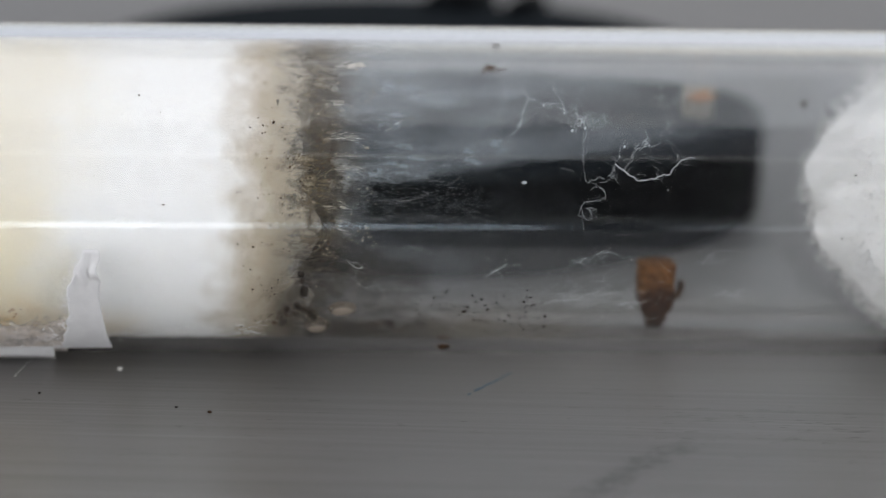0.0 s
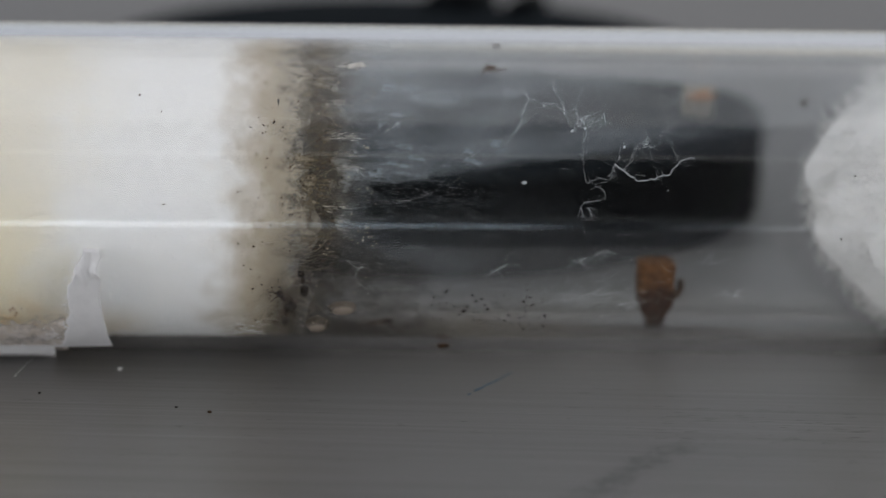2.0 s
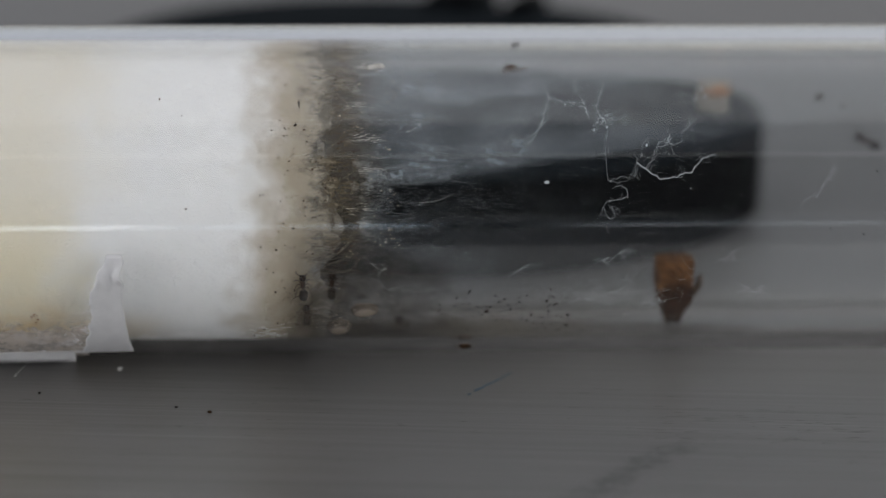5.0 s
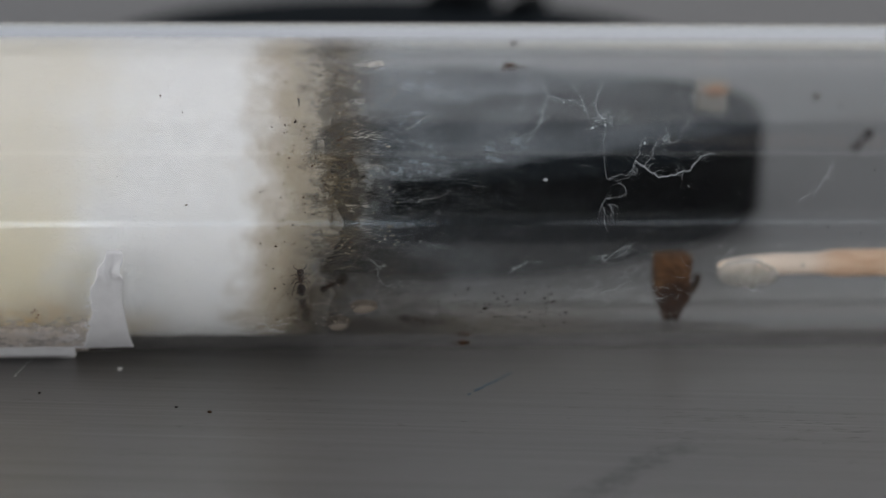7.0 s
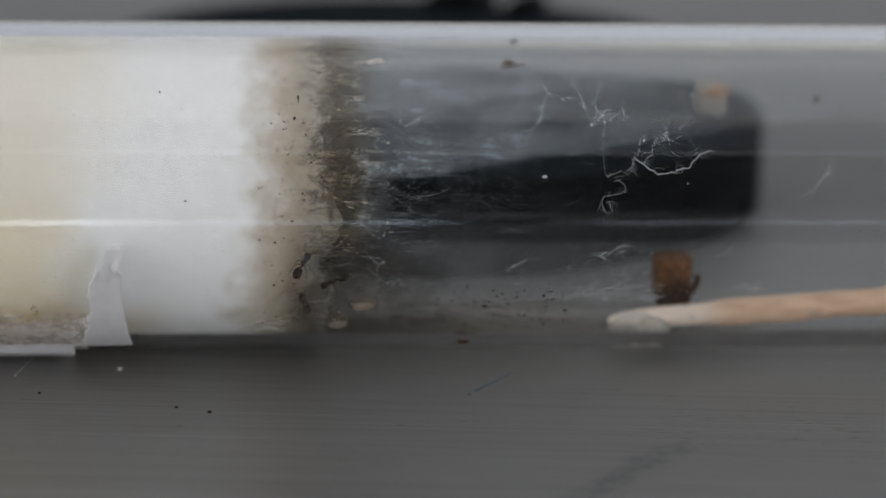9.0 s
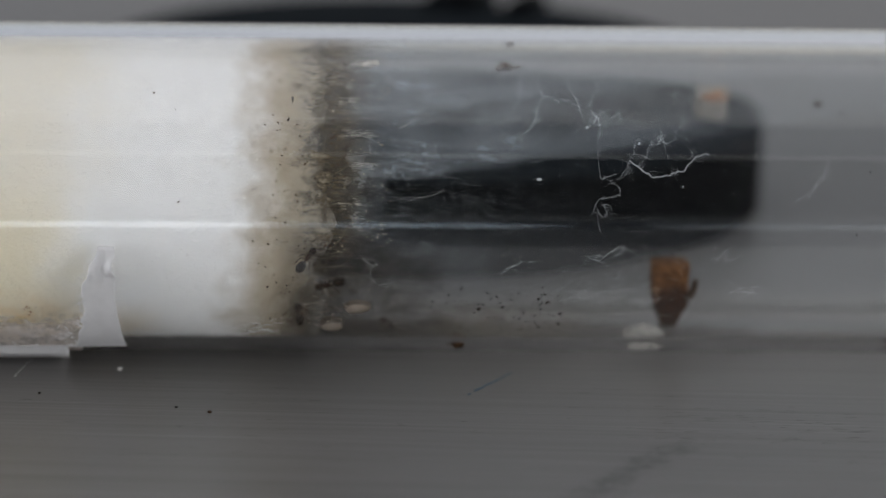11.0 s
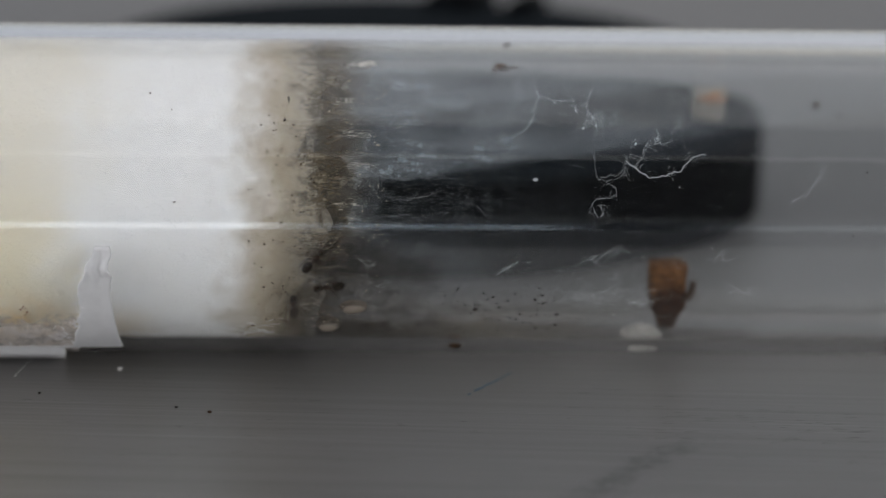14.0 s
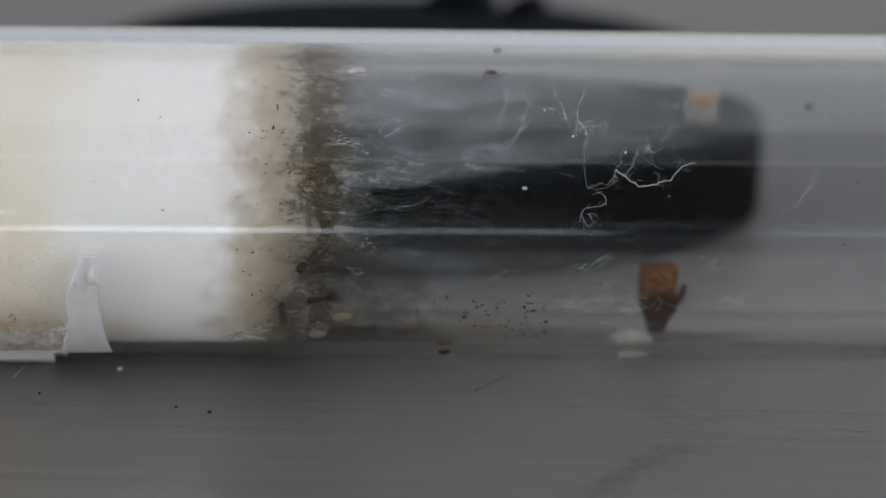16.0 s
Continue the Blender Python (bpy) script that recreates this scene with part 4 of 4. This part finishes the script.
def build_ant():
    ant = holder("ant", "dark brown ant walking on the inside of the glass", "ant", "ants")
    spec = [("gaster", (-0.78, 0, 0.42), (0.47, 0.32, 0.3), ANT_DARK), ("petiole", (-0.26, 0, 0.38), (0.1, 0.07, 0.11), ANT_RED),
            ("thorax", (0.14, 0, 0.42), (0.36, 0.17, 0.18), ANT_RED), ("head", (0.72, 0, 0.43), (0.29, 0.25, 0.19), ANT_DARK)]
    for name, c, r, mat in spec:
        bm = bmesh.new()
        blob(bm, c, r, 1.0, 0.06, 18, 12)
        segment = part(name, bm, mat, ant)
    head = segment
    for side in (-1, 1):
        for x0, x1, x2 in ((0.34, 0.6, 0.85), (0.14, 0.12, 0.1), (-0.05, -0.35, -0.65)):
            bm = bmesh.new()
            line(bm, [(x0, side * 0.13, 0.36), ((x0 + x1) / 2, side * 0.33, 0.55), (x1, side * 0.46, 0.42), (x2, side * 0.62, 0.06), (x2 * 1.08, side * 0.72, 0.02)], 0.042, 6, 0.5)
            part("leg", bm, ANT_RED, ant)
        bm = bmesh.new()
        line(bm, [(0.88, side * 0.12, 0.47), (1.05, side * 0.4, 0.55), (1.35, side * 0.48, 0.35), (1.6, side * 0.42, 0.22)], 0.035, 5, 0.8)
        part("antenna", bm, ANT_RED, head)
    for o in ant.children_recursive:
        o.data.transform(Matrix.Scale(0.66, 4))
    return ant


def ant_rows(keys):
    """keys: seconds, along, round, heading on the wall."""
    rows = []
    for t, m in TUBE_ROWS:
        k0 = max((k for k in keys if k[0] <= t), default=keys[0], key=lambda k: k[0])
        k1 = min((k for k in keys if k[0] >= t), default=keys[-1], key=lambda k: k[0])
        f = 0 if k1[0] == k0[0] else (t - k0[0]) / (k1[0] - k0[0])
        u, p, h = (a + (b - a) * f for a, b in zip(k0[1:], k1[1:]))
        rows.append((t, m @ on_wall(u, p, h)))
    return rows


ANTS = [
    ("dark ant climbing from the brood up the stained cotton", [
        (0, -6.92, 217.3, 139), (1, -7.18, 215.4, 130), (2, -7.84, 211.7, 125), (3, -7.84, 209.1, 95), (3.5, -7.68, 207.2, 98), (4, -7.92, 209.8, 97), (4.2, -7.96, 205.2, 94),
        (6.5, -8.15, 202.8, 94), (7, -8.18, 202.4, 94), (7.5, -8.43, 198.1, 102), (8, -8.29, 197.5, 80), (8.5, -8.13, 197.7, 65), (9, -8.07, 196.3, 64), (11.5, -7.32, 192.9, 52),
        (12, -7.09, 193.2, 47), (13, -7.12, 193.1, 52), (14, -7.04, 193.6, 50), (15, -7.04, 191.7, 50), (15.5, -6.9, 190.9, 51), (16, -6.8, 190.2, 51)]),
    ("dark ant resting half hidden beside the cotton", [
        (0, -7.05, 202.5, 100), (3, -7.05, 202.5, 100), (4, -6.86, 203, 60), (4.2, -6.8, 202, 50), (6.5, -6.7, 204, 215), (9, -6.6, 204, 210), (11.5, -6.5, 205, 195), (13, -6.4, 206, 190), (15, -6.4, 206, 190), (16, -6.2, 208, 195)]),
    ("dark ant crouching at the bottom edge of the cotton", [
        (0, -7.82, 219.9, 80), (4, -7.76, 219.4, 90), (6.5, -7.92, 218.1, 100), (8, -8.01, 215.4, 105), (9, -7.92, 215.1, 105), (11.5, -7.89, 219.7, 95), (13, -7.96, 215.8, 90), (16, -7.97, 215.2, 95)]),
    ("dark ant lying among the droppings on the tube floor", [
        (0, -3.06, 268, 160), (2, -3.09, 268, 150), (4, -3.17, 268, 130), (6.5, -2.64, 268, 20), (7, -2.19, 269, 10), (8, -2.15, 270, 10), (9, -2.71, 269, 15), (11.5, -3.55, 268, 100), (13, -3.9, 268, 165), (16, -4.0, 267, 170)]),
    ("dark ant crossing the clear glass towards the mouth of the tube", [
        (0, 34.0, 20, 180), (3.5, 26.0, 15, 180), (4, 22.5, 9, 200), (4.2, 21.6, 6.6, 210), (6.5, 21.18, -1, 190), (7, 21.24, 3.8, 130), (7.5, 21.24, 7.3, 125), (8, 21.52, 14.8, 110), (8.5, 21.8, 22.6, 80), (9, 23.5, 30.0, 40), (11.5, 33, 40, 20), (16, 37, 60, 20)]),
]


def build_ants():
    first = build_ant()
    for k, (label, keys) in enumerate(ANTS):
        rows = ant_rows(keys)
        ant = first if k == 0 else copy_thing(first, rows[0][1])
        ant["label"] = label
        ant.matrix_basis = rows[0][1]
        MOVERS.append((ant, rows))


# ---- the toothpick with its drop of sugar gel
# seconds, tip x, y, z in mm, rise of the shaft in degrees
PICK = [
    (0.0, 75.0, 12.0, 1.0), (5.8, 62.0, 4.0, 1.0), (6.4, 27.0, -0.2, 1.0), (6.6, 19.7, -0.55, 1.0), (6.7, 17.0, -0.85, 1.0), (6.8, 14.8, -2.05, 1.0), (6.9, 13.45, -2.8, 1.0),
    (7.0, 12.3, -3.4, 1.0), (7.2, 9.85, -4.1, 1.4), (7.3, 8.9, -4.5, 1.8), (7.5, 8.15, -5.05, 2.2), (8.0, 8.0, -5.15, 2.4),
    (8.3, 8.05, -4.8, 2.2), (8.5, 7.5, -4.55, 2.4), (8.7, 7.4, -5.6, 3.2), (8.9, 7.15, -6.2, 4.1), (9.0, 7.0, -6.25, 4.2),
    (9.2, 7.0, -5.95, 3.9), (9.7, 9.5, -4.9, 3.0), (10.2, 22.0, -3.5, 2.0), (10.8, 60.0, 4.0, 1.0), (16.0, 75.0, 12.0, 1.0),
]
PICK_DEPTH = -2.3


def build_pick():
    pick = holder("toothpick", "pale wooden toothpick wet with sugar gel", "toothpick")
    prof = [(0.0, 0.0), (0.25, 0.22), (0.9, 0.38), (1.8, 0.48), (3.0, 0.55), (4.6, 0.53), (5.2, 0.56), (5.8, 0.66), (6.6, 0.69), (8.0, 0.66), (12.0, 0.68), (20.0, 0.74), (40.0, 0.9), (66.0, 0.9), (66.4, 0.78), (66.4, 0.0)]
    fine = []
    for (a, ra), (b, rb) in zip(prof, prof[1:]):
        n = max(1, int((b - a) / 0.4))
        fine += [(a + (b - a) * k / n, ra + (rb - ra) * k / n) for k in range(n)]
    fine.append(prof[-1])
    bm = bmesh.new()
    lathe(bm, fine, 28, closed=False)
    for v in bm.verts:
        n = noise.noise(Vector((v.co.x * 0.9, v.co.y * 2, v.co.z * 2))) * 0.07 + noise.noise(Vector((v.co.x * 0.35, 4, 0))) * 0.05
        v.co.y *= 1 + n
        v.co.z = v.co.z * (1 + n) + 0.05 * noise.noise(Vector((v.co.x * 0.5, 9, 0)))
    shaft = part("shaft", bm, WOOD_MAT, pick)
    bm = bmesh.new()
    for x, y, z, s in ((6.4, -0.6, 0.12, 0.1), (9.0, -0.62, 0.05, 0.12), (10.2, -0.62, -0.1, 0.2), (4.2, -0.55, 0.1, 0.07)):
        blob(bm, (x, y, z), (s * 1.8, s * 0.5, s), x, 0.3, 12, 8)
    part("wet_beads", bm, MILK_GEL, shaft, "small shining beads of gel")
    rows = []
    for t, u, z, rise in PICK:
        rows.append((t, pose_at(t) @ pose(u * MM, PICK_DEPTH * MM, z * MM, 0, -rise, 0)))
    pick.matrix_basis = rows[0][1]
    MOVERS.append((pick, rows))

    bm = bmesh.new()
    blob(bm, (1.62, -0.12, -0.36), (1.6, 0.82, 0.76), 3.0, 0.08, 32, 24)
    part("gel_drop", bm, GEL_MAT, pick, "clear hanging drop of sugar gel")

    # the flat bead of gel that the pick sets down on the tube's floor
    bm = bmesh.new()
    blob(bm, (0.2, 0, 0.06), (0.95, 0.75, 0.42), 5.0, 0.3, 32, 20)
    smear = thing("gel_smear", bm, MILK_GEL, "small milky bead of sugar gel on the glass", "gel bead")
    inside = Matrix.Translation((1.75 * MM, -0.12 * MM, -0.45 * MM))
    still = on_wall(8.75, 244, 0, 0.22)
    rows = [(t, pose_at(t) @ pose(u * MM, PICK_DEPTH * MM, z * MM, 0, -rise, 0) @ inside) for t, u, z, rise in PICK if t <= 8.7]
    rows += [(t, pose_at(t) @ still) for t in (9.2, 10.0, 11.0)] + [(t, m @ still) for t, m in TUBE_ROWS if t > 11]
    smear.matrix_basis = rows[0][1]
    MOVERS.append((smear, rows))


# ---- marks and grains on the sheet


def build_marks():
    rng = random.Random(3)
    for x, y, s, mat, label in ((-12.22, -10.56, 0.06, SPECK_MAT, "black grain lying on the grey sheet"), (-10.63, -11.17, 0.09, CRUMB_MAT, "brown grain lying on the grey sheet"),
                                (-15.39, -5.13, 0.1, DUST_MAT, "white grain lying on the grey sheet"), (-18.78, -8.99, 0.06, SPECK_MAT, "black grain lying on the grey sheet")):
        bm = bmesh.new()
        blob(bm, (0, 0, s * 0.6), (s * 1.2, s, s * 0.7), x, 0.3, 10, 7)
        ob = thing("grain", bm, mat, label, "grain", "grains on the sheet")
        ob.location = (x * MM, y * MM, 0)
    bm = bmesh.new()
    pts = [(1.67 + k * 0.18 + rng.uniform(-0.03, 0.03), -7.07 + k * 0.3 + rng.uniform(-0.08, 0.08)) for k in range(11)]
    line(bm, [(x, y, 0.01) for x, y in pts], 0.04, 5)
    line(bm, [(1.35, -7.6, 0.01), (1.55, -7.4, 0.01)], 0.035, 5)
    # short dark scratches along the sheet's grain
    for count, lo, hi, thick in ((90, (8.5, -13.5), (19.8, -8.6), 0.009), (90, (-20.0, -18.0), (20.0, -6.0), 0.008)):
        marks = bmesh.new()
        for k in range(count):
            x, y = rng.uniform(lo[0], hi[0]), rng.uniform(lo[1], hi[1])
            long = rng.uniform(0.12, 0.75)
            line(marks, [(x + long * f, y + rng.uniform(-0.015, 0.015), 0.002) for f in (0, 0.35, 0.7, 1)], rng.uniform(0.5, 1.0) * thick, 4, 0.5)
        thing("scratches", marks, SCRATCH_MAT, "short dark scratches along the grain of the grey sheet", "scratches", kind="stuff")
    hair = bmesh.new()
    line(hair, [(-20.3, -6.6, 0.02), (-20.1, -5.6, 0.05), (-19.9, -4.6, 0.04), (-19.65, -3.4, 0.03)], 0.014, 4)
    thing("stray_fibre", hair, LOOSE_FIBRE, "single stray white fibre on the grey sheet", "fibre")
    thing("ink_scratch", bm, INK_MAT, "thin blue ink scratch on the grey sheet", "scratch")


build_room()
build_lid()
build_tube()
build_cotton()
build_scraps()
build_debris()
build_ants()
build_pick()
build_marks()


def motions():
    for ob, rows in MOVERS:
        walk(ob, rows)


motions()
